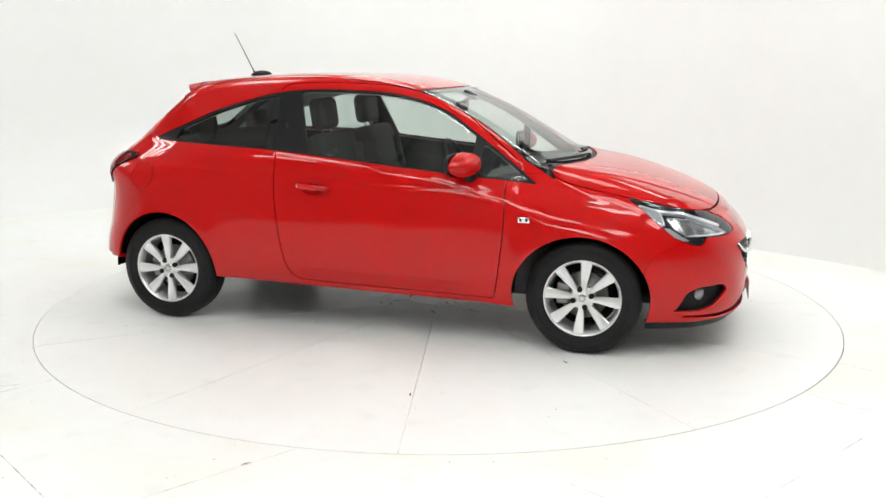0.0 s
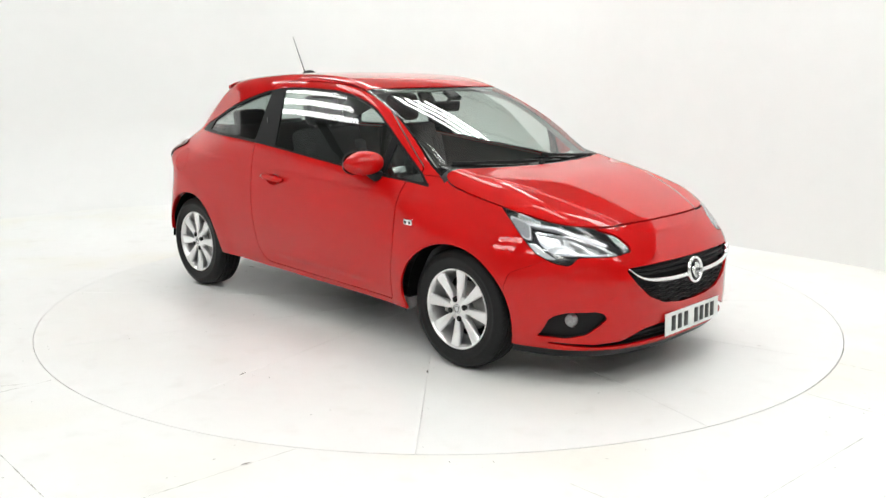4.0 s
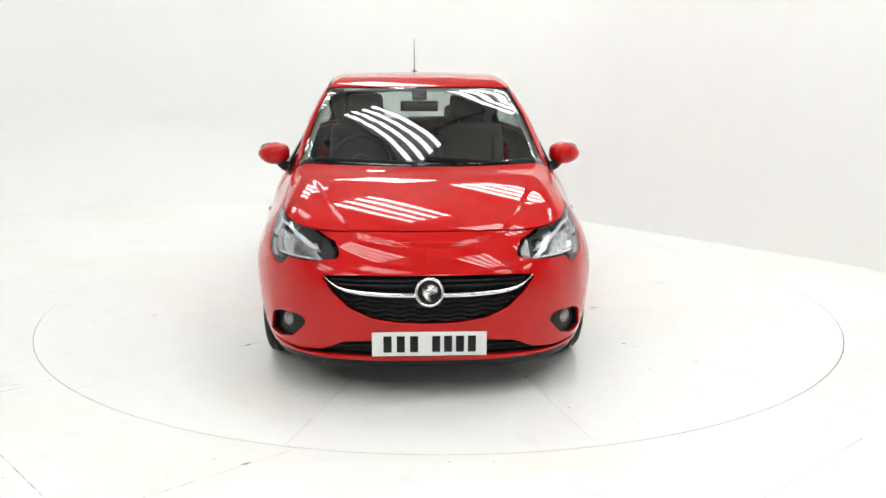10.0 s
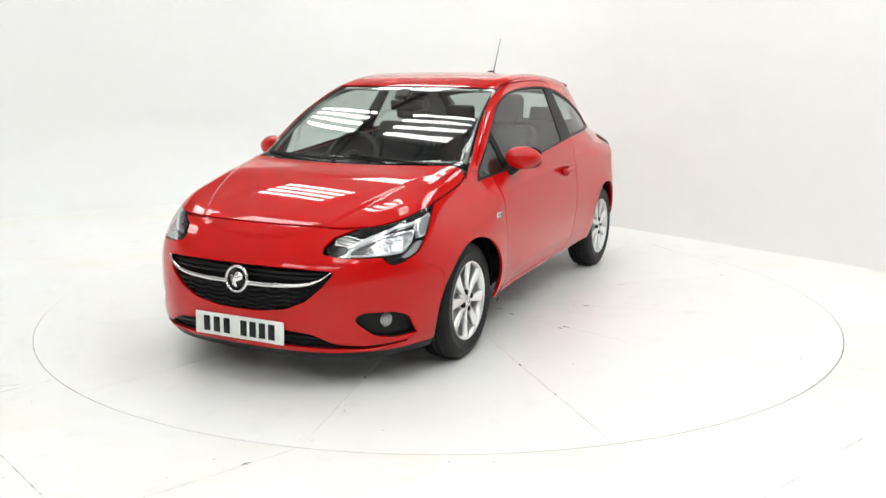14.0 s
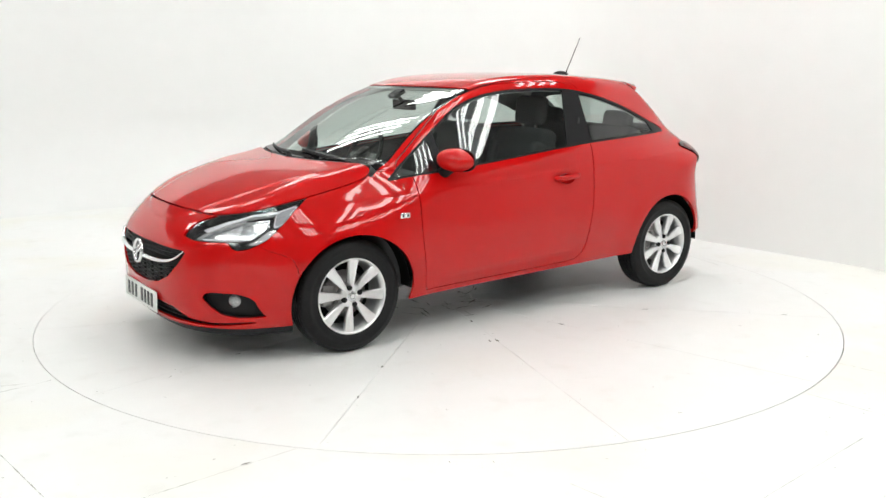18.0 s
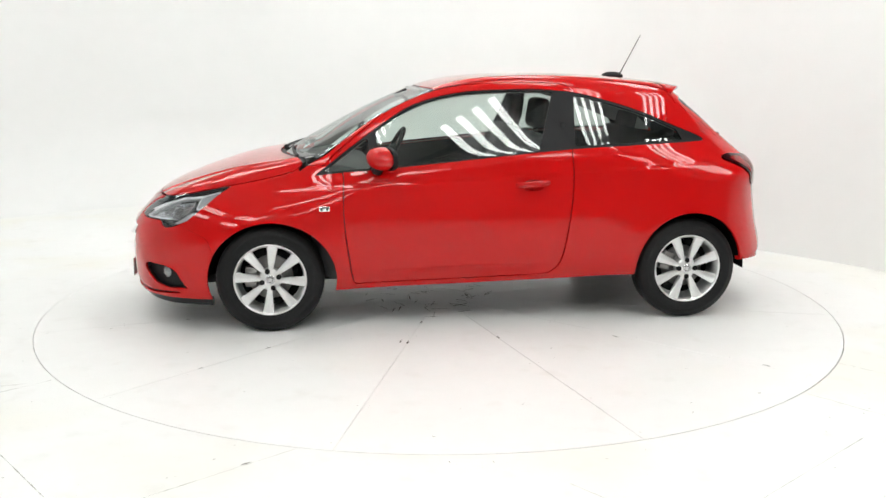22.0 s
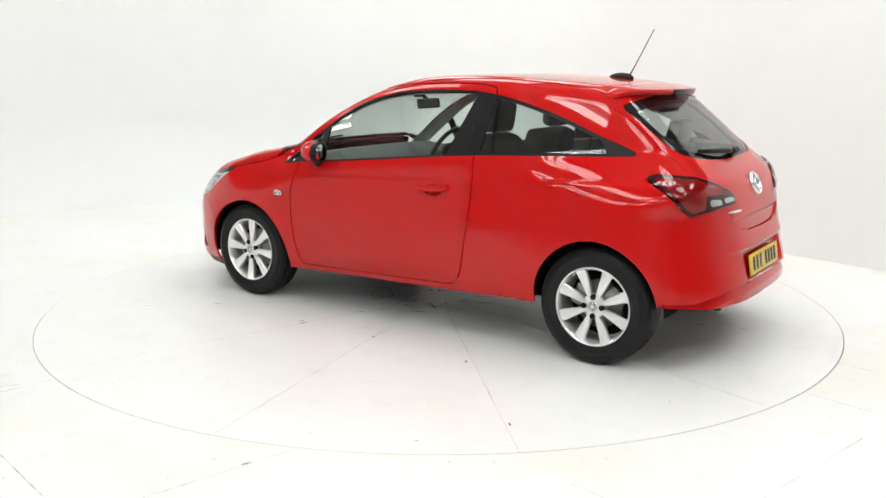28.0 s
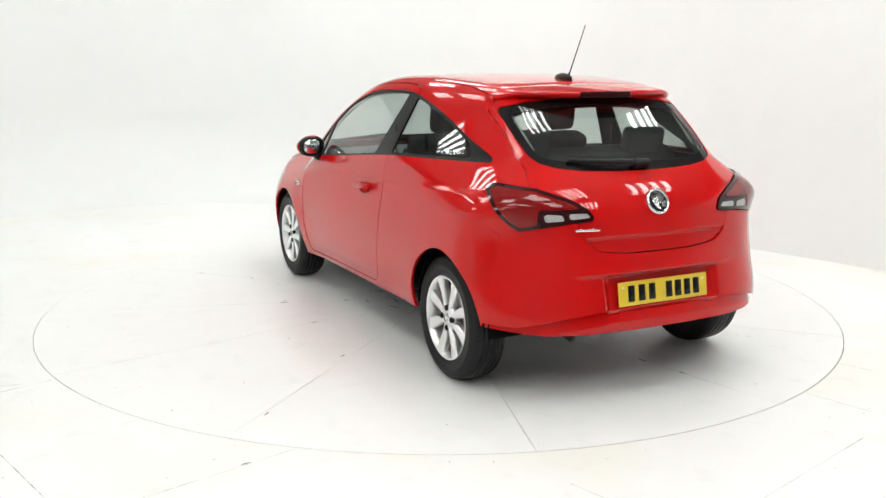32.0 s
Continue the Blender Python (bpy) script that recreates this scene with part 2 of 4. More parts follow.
def patch(kind, u, v):
    """Grid of skin points. barrel: x and degrees about the long axis; top: x, y; front / rear: degrees about an upright axis and z."""
    U, V = (a.ravel() for a in np.meshgrid(u, v, indexing="ij"))
    if kind == "barrel":
        o = np.stack([U, 0 * U, np.full_like(U, 0.52)], 1)
        d = np.stack([0 * U, np.cos(np.radians(V)), np.sin(np.radians(V))], 1)
        p = cast(o, d, 1.3)
    elif kind == "top":
        o = np.stack([U, V, np.full_like(U, 0.5)], 1)
        p = cast(o, np.tile([0, 0, 1.0], (len(U), 1)), 1.2)
    else:
        sgn = 1 if kind == "front" else -1
        o = np.stack([np.full_like(U, 1.25 if sgn > 0 else -1.0), 0 * U, V], 1)
        d = np.stack([sgn * np.cos(np.radians(U)), np.sin(np.radians(U)), 0 * U], 1)
        p = cast(o, d, 1.3)
    nu, nv = len(u), len(v)
    i = np.arange(nu - 1)[:, None] * nv + np.arange(nv - 1)[None]
    quads = np.stack([i, i + nv, i + nv + 1, i + 1], -1).reshape(-1, 4)
    good = np.abs(skin(p)) < 0.01
    quads = quads[good[quads].all(1)]
    return p, [tuple(q) for q in quads]


def clip(mesh, f):
    """Keeps the part of a mesh where f(points) < 0."""
    p, faces = mesh
    val = f(p)
    val = np.where(np.abs(val) < 1e-7, 1e-7, val)
    keep = val < 0
    pts, made, out = list(p), {}, []
    for fc in faces:
        k = [keep[i] for i in fc]
        if all(k):
            out.append(fc)
        elif any(k):
            poly = []
            for a, b in zip(fc, fc[1:] + fc[:1]):
                if keep[a]:
                    poly.append(a)
                if keep[a] != keep[b]:
                    key = (min(a, b), max(a, b))
                    if key not in made:
                        t = val[a] / (val[a] - val[b])
                        made[key] = len(pts)
                        pts.append(p[a] + t * (p[b] - p[a]))
                    poly.append(made[key])
            if len(poly) > 2:
                out.append(tuple(poly))
    return np.array(pts), out


def panel(name, mesh, cuts, material, parent, label="", depth=0.014, off=0.0, sides=(1,), tidy=True, lift=None):
    """A pressed sheet: the grid trimmed by cuts, with its edges turned in."""
    for c in cuts:
        mesh = clip(mesh, c)
    p, faces = mesh
    used = sorted({i for f in faces for i in f})
    idx = {o: i for i, o in enumerate(used)}
    p = p[used]
    faces = [tuple(idx[i] for i in f) for f in faces]
    if tidy:
        p = settle(p, 3)
    nrm = slope(p)
    base = p
    p = p + off * nrm
    if lift is not None:
        p = p + lift(base)[:, None] * nrm
        g = np.empty_like(base)
        for a in range(3):
            d = np.zeros(3)
            d[a] = 0.002
            g[:, a] = (lift(base + d) - lift(base - d)) / 0.004
        g = g - (g * nrm).sum(1, keepdims=True) * nrm
        nrm = nrm - g
        nrm = nrm / np.linalg.norm(nrm, axis=1, keepdims=True)
    count = {}
    for f in faces:
        for a, b in zip(f, f[1:] + f[:1]):
            count[(a, b)] = count.get((a, b), 0) + 1
    rim = [e for e in count if (e[1], e[0]) not in count]
    inner = {}
    pts = list(p)
    for a, b in rim:
        for i in (a, b):
            if i not in inner:
                inner[i] = len(pts)
                pts.append(p[i] - depth * nrm[i])
    allf = list(faces)
    if depth:
        allf += [(b, a, inner[a], inner[b]) for a, b in rim]
    pts = np.array(pts)
    # outward winding
    a, b, c = (pts[[f[k] for f in faces[:400]]] for k in range(3))
    flip = (np.cross(b - a, c - a) * nrm[[f[0] for f in faces[:400]]]).sum() < 0
    made = []
    for mir in sides:
        q = pts * np.array([1, mir, 1])
        turn = flip != (mir < 0)
        fs = [f[::-1] for f in allf] if turn else allf
        me = bpy.data.meshes.new(name)
        me.from_pydata(q.tolist(), [], fs)
        n = nrm * np.array([1, mir, 1])
        ln = []
        for poly, f in zip(me.polygons, fs):
            if poly.index < len(faces):
                ln += [n[i] for i in f]
            else:
                ln += [np.array(poly.normal)] * len(f)
            poly.use_smooth = True
        me.normals_split_custom_set([tuple(v) for v in ln])
        me.materials.append(material)
        ob = new(name, me)
        if parent:
            ob.parent = parent
        if label:
            tagged(ob, label)
        made.append(ob)
    return made


def outline(knots, plane="xz", smooth=True, n=8):
    """Signed distance to a closed outline in a projection; negative inside."""
    c = spline(knots, n, True) if smooth else np.array(knots, float)
    a, b = c, np.roll(c, -1, 0)

    def f(p):
        if plane == "az":
            q = np.stack([0.87 * np.arctan2(np.abs(p[:, 1]), -p[:, 0] - 1.0), p[:, 2]], 1)
        elif plane == "yz":
            q = np.stack([np.abs(p[:, 1]), p[:, 2]], 1)
        else:
            q = p[:, [0, 2]].copy()
        best = np.full(len(q), 1e9)
        odd = np.zeros(len(q), bool)
        for s, e in zip(a, b):
            d = e - s
            t = np.clip(((q - s) @ d) / max(d @ d, 1e-12), 0, 1)
            r = q - s - t[:, None] * d
            best = np.minimum(best, (r * r).sum(1))
            if s[1] != e[1]:
                hit = ((s[1] > q[:, 1]) != (e[1] > q[:, 1]))
                odd ^= hit & (q[:, 0] < d[0] * (q[:, 1] - s[1]) / d[1] + s[0])
        return np.where(odd, -1, 1) * np.sqrt(best)
    return f


def grow(f, d):
    return lambda p: f(p) - d


def outside(f, d=0.0):
    return lambda p: d - f(p)


def both(*fs):
    """Inside all."""
    return lambda p: np.max([f(p) for f in fs], 0)


def either(*fs):
    return lambda p: np.min([f(p) for f in fs], 0)


GAP = 0.0027
HOOD_EDGE = curve1([(0.95, 1.10), (1.03, 1.0), (1.06, 0.96), (1.10, 0.93), (1.18, 0.904), (1.3, 0.878), (1.46, 0.848), (1.6, 0.822), (1.7, 0.80), (1.85, 0.772), (1.93, 0.765), (2.1, 0.762)])
PILLAR = curve1([(-1.6, 0.50), (-1.2, 0.535), (-0.6, 0.555), (0.1, 0.560), (0.3, 0.571), (0.6, 0.615), (0.85, 0.668), (1.05, 0.716), (1.3, 0.80)], 0.06)
FENDER_TOP = lambda x: np.minimum(HOOD_EDGE(x), 0.958)
SILL_LOW = curve1([(-1.7, 0.37), (-1.5, 0.35), (-1.25, 0.29), (-0.9, 0.285), (0.0, 0.258), (0.8, 0.24), (1.7, 0.21)])
QUARTER_END = curve1([(0.2, -1.58), (0.5, -1.62), (0.78, -1.64), (0.81, -1.60), (0.95, -1.52), (1.1, -1.60), (1.4, -1.45)])
BUMPER_END = curve1([(0.15, 1.57), (0.45, 1.575), (0.55, 1.60), (0.61, 1.72), (0.66, 1.80), (0.8, 1.9)])
VALANCE = lambda p: np.maximum(0.446 - 0.20 * np.abs(p[:, 1]) ** 3, 0.375) - p[:, 2]
inside_pillar = lambda p: np.abs(p[:, 1]) - PILLAR(p[:, 0])
cowl_line = lambda p: p[:, 0] - (1.175 - 0.30 * p[:, 1] ** 2)
hood_rear = lambda p: (1.203 - 0.31 * p[:, 1] ** 2) - p[:, 0]
above_hood_edge = lambda p: HOOD_EDGE(p[:, 0]) - p[:, 2]
screen_top = lambda p: (0.335 - 0.16 * p[:, 1] ** 2) - p[:, 0]
roof_end = lambda p: -1.27 - p[:, 0]
is_hood = both(above_hood_edge, hood_rear)
is_cowl = both(lambda p: -hood_rear(p), lambda p: -cowl_line(p), above_hood_edge, inside_pillar)
is_screen = both(cowl_line, screen_top, inside_pillar)
is_roof = both(lambda p: -screen_top(p), inside_pillar, roof_end)
dlo = outline([(0.985, 0.902), (0.80, 0.922), (0.63, 0.936), (0.11, 0.985), (-0.475, 1.040), (-0.9, 1.060), (-1.33, 1.074), (-1.385, 1.085), (-1.33, 1.118), (-1.174, 1.177),
               (-0.974, 1.257), (-0.743, 1.327), (-0.53, 1.372), (-0.316, 1.388), (-0.053, 1.383), (0.112, 1.371), (0.276, 1.341), (0.439, 1.285), (0.586, 1.196), (0.80, 1.045), (0.95, 0.93)])
door = outline([(0.826, 0.905), (0.83, 0.75), (0.823, 0.6), (0.80, 0.42), (0.772, 0.285), (0.70, 0.277), (0.3, 0.285), (-0.30, 0.303), (-0.40, 0.325), (-0.452, 0.39), (-0.485, 0.55),
                (-0.512, 0.75), (-0.52, 0.9), (-0.515, 1.04), (-0.545, 1.30), (-0.55, 1.375), (-0.50, 1.413), (-0.30, 1.425), (-0.05, 1.42), (0.15, 1.405), (0.30, 1.372), (0.47, 1.31), (0.62, 1.22), (0.83, 1.055), (0.90, 0.985), (0.86, 0.93)])


def arch(cx, rx, rz, cz=0.31):
    return lambda p: (np.hypot((p[:, 0] - cx) / rx, (np.maximum(p[:, 2], 0.12) - cz) / rz) - 1) * rz


arches = either(arch(1.243, 0.368, 0.338), arch(-1.2600, 0.340, 0.350))
over_sill = lambda p: SILL_LOW(p[:, 0]) - p[:, 2]
is_lamp = both(outline([(1.455, 0.850), (1.6, 0.823), (1.695, 0.801), (1.849, 0.773), (1.935, 0.730), (1.985, 0.690), (2.01, 0.662), (1.99, 0.650), (1.957, 0.648), (1.875, 0.647), (1.862, 0.618), (1.845, 0.608),
                        (1.80, 0.617), (1.715, 0.653), (1.638, 0.715), (1.54, 0.795)], smooth=False), lambda p: 0.38 - np.abs(p[:, 1]))
is_grille = outline([(-0.15, 0.598), (0.255, 0.600), (0.42, 0.596), (0.476, 0.592), (0.484, 0.578), (0.437, 0.515), (0.36, 0.446), (0.256, 0.402), (0.12, 0.383), (-0.15, 0.376)], "yz", False)
is_fog = both(outline([(0.748, 0.348), (0.735, 0.368), (0.700, 0.386), (0.61, 0.392), (0.578, 0.380), (0.568, 0.355), (0.60, 0.315), (0.64, 0.275), (0.70, 0.255), (0.762, 0.258)], "yz", False), lambda p: 1.5 - p[:, 0])
is_intake = both(outline([(-0.15, 0.303), (0.27, 0.301), (0.38, 0.292), (0.43, 0.272), (0.49, 0.243), (0.60, 0.228), (0.73, 0.236), (0.74, 0.226), (0.60, 0.208), (0.47, 0.214), (0.25, 0.220), (-0.15, 0.220)], "yz", False), lambda p: 1.5 - p[:, 0])
is_tail_lamp = outline([(0.866, 0.975), (0.845, 0.991), (0.80, 0.998), (0.626, 0.984), (0.477, 0.937), (0.399, 0.899), (0.365, 0.856), (0.372, 0.843), (0.475, 0.838), (0.612, 0.816), (0.679, 0.804), (0.72, 0.835), (0.80, 0.925)], "az", False)
is_gate = both(outline([(-0.15, 0.685), (0.2, 0.690), (0.33, 0.706), (0.395, 0.745), (0.42, 0.80), (0.50, 0.90), (0.60, 0.965), (0.605, 1.0), (0.575, 1.06), (0.572, 1.2), (0.575, 1.30), (0.55, 1.42), (-0.15, 1.45)], "yz", False), lambda p: p[:, 0] + 1.21)
is_back_glass = both(outline([(-0.15, 1.04), (0.12, 1.042), (0.32, 1.049), (0.44, 1.064), (0.51, 1.085), (0.535, 1.115), (0.546, 1.19), (0.552, 1.30), (0.54, 1.328), (0.42, 1.352), (0.18, 1.374), (-0.15, 1.380)], "yz", False), lambda p: p[:, 0] + 1.0)
fuel_hole = lambda p: np.hypot(p[:, 0] + 1.39, p[:, 2] - 0.873) - 0.075
dish = lambda p: np.hypot((p[:, 0] + 0.272) / 0.062, (p[:, 2] - 0.838) / 0.032) * 0.032 - 0.032
LR = (1, -1)

car = tagged(new("car"), "glossy red three-door hatchback car parked on the turntable", "car")
OFF = (-0.184, -0.1368)

# -- grids on the skin
side_grid = patch("barrel", np.arange(-1.90, 2.06, 0.015), np.concatenate([np.arange(-34, 30, 1.0), np.arange(30, 76, 0.7)]))
top_grid = patch("top", np.arange(-1.30, 2.02, 0.015), np.arange(-0.84, 0.841, 0.014))
front_grid = patch("front", np.arange(-80, 80.1, 0.9), np.arange(0.13, 0.875, 0.010))
rear_grid = patch("rear", np.arange(-75, 75.1, 0.9), np.arange(0.25, 1.43, 0.010))
left = lambda p: -p[:, 1]

# -- painted panels
doors = panel("door", side_grid, [grow(door, -GAP), outside(inside_pillar), outside(dlo), outside(dish)], M["paint"], car, sides=LR)
panel("fender", side_grid, [outside(door, GAP), lambda p: 0.80 - p[:, 0], lambda p: p[:, 2] - FENDER_TOP(p[:, 0]) + GAP, outside(both(inside_pillar, lambda p: p[:, 0] - 1.08)), outside(dlo), outside(arches), over_sill,
                            outside(is_lamp, GAP), lambda p: p[:, 0] - BUMPER_END(p[:, 2]) + GAP], M["paint"], car, sides=LR)
shell = [outside(door, GAP), outside(both(lambda p: 0.80 - p[:, 0], lambda p: p[:, 2] - np.maximum(FENDER_TOP(p[:, 0]), 0.6))), outside(is_hood, GAP),
         outside(inside_pillar), outside(dlo), outside(arches), over_sill, outside(is_tail_lamp, GAP), outside(is_gate, 0.001),
         lambda p: QUARTER_END(p[:, 2]) - p[:, 0] + 0.0002, lambda p: p[:, 0] - 1.12]
panel("body_side", side_grid, shell, M["paint"], car, sides=(1,))
panel("body_side", side_grid, shell + [outside(fuel_hole, 0.0015)], M["paint"], car, sides=(-1,))
panel("fuel_flap", side_grid, [grow(fuel_hole, -0.0015)], M["paint"], car, "round red fuel filler flap", sides=(-1,))
# the top of the rear quarter beside the tailgate
panel("rear_pillar", rear_grid, [left, outside(is_gate, 0.001), outside(is_tail_lamp, GAP), lambda p: 0.80 - p[:, 2], lambda p: p[:, 0] - QUARTER_END(p[:, 2])], M["paint"], car, sides=LR)
CREASE = curve1([(1.2, 0.62), (1.5, 0.53), (1.72, 0.45), (1.88, 0.375), (2.1, 0.3)])
panel("hood", top_grid, [grow(is_hood, -GAP)], M["paint"], car, lift=lambda p: 0.0065 * step(CREASE(p[:, 0]) - np.abs(p[:, 1]), -0.014, 0.014) * step(p[:, 0], 1.18, 1.5))
panel("roof", top_grid, [grow(is_roof, -0.005)], M["paint"], car)
panel("cowl_panel", top_grid, [is_cowl], M["black"], car, "black plastic scuttle panel", off=-0.012)
bumper = panel("front_bumper", front_grid, [lambda p: p[:, 2] - np.minimum(HOOD_EDGE(p[:, 0]), 0.766) + GAP, outside(is_lamp, GAP), lambda p: BUMPER_END(p[:, 2]) - p[:, 0], outside(is_grille),
                                            outside(is_fog), outside(is_intake), outside(arches), lambda p: 0.197 - p[:, 2]], M["paint"], car, depth=0.012,
               lift=lambda p: 0.0055 * step(p[:, 2] - 0.712 - 0.40 * p[:, 1] ** 2, -0.007, 0.010))[0]
panel("front_lip", front_grid, [lambda p: p[:, 2] - 0.203, lambda p: 0.152 - p[:, 2], lambda p: 1.585 - p[:, 0]], M["black"], bumper, "matt black lower lip", off=-0.008)
gate = panel("tailgate", rear_grid, [grow(is_gate, -0.001), outside(is_back_glass), outside(is_tail_lamp, GAP)], M["paint"], car,
             lift=lambda p: -0.013 * step(0.766 - p[:, 2], -0.004, 0.009) * step(0.50 - np.abs(p[:, 1]), 0.0, 0.16))[0]
rear_low = lambda p: (0.338 + 0.012 * step(np.abs(p[:, 1]), 0.6, 0.8)) - p[:, 2]
rear_side = lambda p: p[:, 0] - QUARTER_END(p[:, 2])
rear_bumper = panel("rear_bumper", rear_grid, [outside(is_gate, GAP), outside(is_tail_lamp, GAP), lambda p: p[:, 2] - 0.81, VALANCE, rear_side, outside(arches)], M["paint"], car, depth=0.025,
                    lift=lambda p: 0.012 * step(0.50 - np.abs(p[:, 1]), 0.0, 0.14) * step(p[:, 2], 0.588, 0.604) * step(0.70 - p[:, 2], 0.0, 0.10))[0]
panel("rear_valance", rear_grid, [lambda p: -VALANCE(p) + 0.002, rear_low, rear_side, outside(arches)], M["paint"], rear_bumper, off=-0.010, depth=0.03, lift=lambda p: np.minimum(0.24 * np.maximum(0, VALANCE(p)), 0.014) - 0.013)
panel("bumper_underside", rear_grid, [lambda p: p[:, 2] - 0.40, lambda p: 0.31 - p[:, 2], lambda p: np.abs(p[:, 1]) - 0.60, rear_side, outside(arches)], M["black"], rear_bumper, off=-0.12)

# -- glass and black window trim
fixed = lambda p: 0.665 - p[:, 0] + 0.10 * (p[:, 2] - 0.95)
b_front = lambda p: -(p[:, 0] - (-0.315 - 0.33 * (p[:, 2] - 1.035)))
b_rear = lambda p: p[:, 0] - (-0.535 - 0.06 * (p[:, 2] - 1.05))
pane_door = both(grow(dlo, -0.011), lambda p: p[:, 0] - 0.615 - 0.10 * (p[:, 2] - 0.95), b_front)
pane_quarter = both(grow(dlo, -0.016), b_rear, lambda p: -1.235 - p[:, 0] + 0.6 * (p[:, 2] - 1.09))
pane_front = both(grow(dlo, -0.012), fixed)
panel("window_trim", side_grid, [grow(dlo, 0.003), outside(inside_pillar), outside(pane_door), outside(pane_quarter), outside(pane_front)], M["satin"], car, "satin black window surround", off=-0.003, depth=0.012, sides=LR)
for ob, sgn in zip(doors, LR):
    panel("window_glass", side_grid, [grow(pane_door, 0.004), outside(inside_pillar)], M["glass"], ob, off=-0.008, depth=0.0, sides=(sgn,))
    panel("fixed_glass", side_grid, [grow(pane_front, 0.004)], M["glass"], ob, off=-0.008, depth=0.0, sides=(sgn,))
panel("quarter_glass", side_grid, [grow(pane_quarter, 0.004)], M["tinted"], car, off=-0.008, depth=0.0, sides=LR)
clear_part = both(grow(is_screen, -0.014), lambda p: p[:, 0] - (1.12 - 0.30 * p[:, 1] ** 2))
panel("windscreen", top_grid, [grow(clear_part, 0.002)], M["glass"], car, off=-0.004, depth=0.0)
panel("windscreen_border", top_grid, [is_screen, outside(clear_part)], M["gloss"], car, "black glazed screen border", off=-0.004, depth=0.003)
panel("rear_window", rear_grid, [grow(is_back_glass, -0.035)], M["tinted"], gate, off=-0.006, depth=0.0)
panel("rear_window_border", rear_grid, [is_back_glass, outside(grow(is_back_glass, -0.037))], M["gloss"], gate, off=-0.005, depth=0.004)

# -- roof ditch strips
for sgn in LR:
    pts = []
    for x in np.linspace(0.30, -1.15, 24):
        yy = PILLAR(x)
        q = cast(np.array([[x, yy, 0.5]]), np.array([[0, 0, 1.0]]), 1.2)[0]
        pts.append((x, sgn * yy, q[2] - 0.0025))
    part("roof_seal", tube(pts, 0.0025, 6), M["rubber"], car)

# -- spoiler over the rear window
bm = bmesh.new()
rows = []
for u in np.linspace(-0.55, 0.55, 61):
    end = -1.385 + 0.42 * u * u + 0.5 * abs(u) ** 4
    col = []
    for k in np.linspace(0, 1, 9):
        x = -1.165 + (end + 1.165) * k
        z = float(upper(x, u)) - 1.5 * max(0, abs(u) - 0.42) ** 2 + 0.004 * min(1, 6 * k) - 0.001
        col.append((x, u * (1 - 0.02 * k), z))
    tipz = col[-1][2]
    col += [(end + 0.000, u * 0.98, tipz - 0.012), (end + 0.012, u * 0.98, tipz - 0.026), (end + 0.10, u * 0.97, tipz - 0.020), (-1.20, u * 0.97, tipz - 0.03)]
    rows.append([bm.verts.new(c) for c in col])
for a, b in zip(rows, rows[1:]):
    for k in range(len(a) - 1):
        bm.faces.new((a[k], a[k + 1], b[k + 1], b[k]))
bm.faces.new(rows[0])
bm.faces.new(rows[-1][::-1])
bmesh.ops.recalc_face_normals(bm, faces=bm.faces)
spoiler = part("roof_spoiler", bm, M["paint"], car)
part("brake_light", box(-1.373, 0, 1.384, 0.026, 0.30, 0.032, 0.005), mat("dark_red_lens", (0.025, 0.002, 0.003), 0.12, spec=0.25), spoiler, "dark red high-level brake light")


# -- lamps
M["reflector"] = mat("reflector", (0.62, 0.63, 0.64), 0.12, metal=1.0, bump=1.0, scale=40, grain=0.45)
M["housing"] = mat("lamp_housing", (0.025, 0.026, 0.028), 0.16)
M["bezel"] = mat("lamp_bezel", (0.72, 0.73, 0.74), 0.2, metal=0.75)
M["red_lens"] = mat("red_lens", (0.20, 0.0012, 0.002), 0.08, coat=1.0, grain=0.12, scale=30, spec=0.1)
M["smoked"] = mat("smoked_lens", (0.022, 0.001, 0.002), 0.06, coat=1.0, spec=0.1)
M["clear"] = mat("clear_lens", (0.36, 0.36, 0.36), 0.1, coat=1.0, grain=0.3, scale=90, bump=0.4)
M["drl"] = mat("light_guide", (0.78, 0.79, 0.81), 0.15, coat=1.0)
M["guide"] = mat("frosted_guide", (0.34, 0.355, 0.37), 0.25, coat=1.0)
M["fog"] = mat("fog_glass", (0.30, 0.31, 0.32), 0.08, metal=0.3, coat=1.0, grain=0.5, scale=70, bump=0.5)
M["grey"] = mat("clear_plastic", (0.52, 0.525, 0.53), 0.18, metal=0.4, coat=0.5, grain=0.3, scale=120, bump=0.6)
lens = panel("headlight", front_grid, [left, grow(is_lamp, -0.001)], M["housing"], car, "clear headlight with dark housing and silver reflector", off=-0.05, depth=-0.045, sides=LR)
bowl = outline([(1.992, 0.658), (1.925, 0.703), (1.826, 0.741), (1.663, 0.761), (1.712, 0.703), (1.771, 0.664), (1.879, 0.654)], smooth=False)
guide = outline([(1.629, 0.793), (1.511, 0.823), (1.560, 0.758), (1.640, 0.720), (1.668, 0.717), (1.645, 0.765)], smooth=False)
strip = outline([(1.945, 0.702), (1.855, 0.744), (1.738, 0.782), (1.607, 0.796), (1.616, 0.784), (1.750, 0.769), (1.850, 0.733), (1.940, 0.694)], smooth=False)
marker = outline([(1.812, 0.630), (1.753, 0.662), (1.692, 0.701), (1.632, 0.710), (1.675, 0.675), (1.755, 0.638)], smooth=False)
foot = outline([(1.975, 0.6545), (1.882, 0.6515), (1.775, 0.6606), (1.768, 0.669), (1.873, 0.6620), (1.960, 0.6635)], smooth=False)
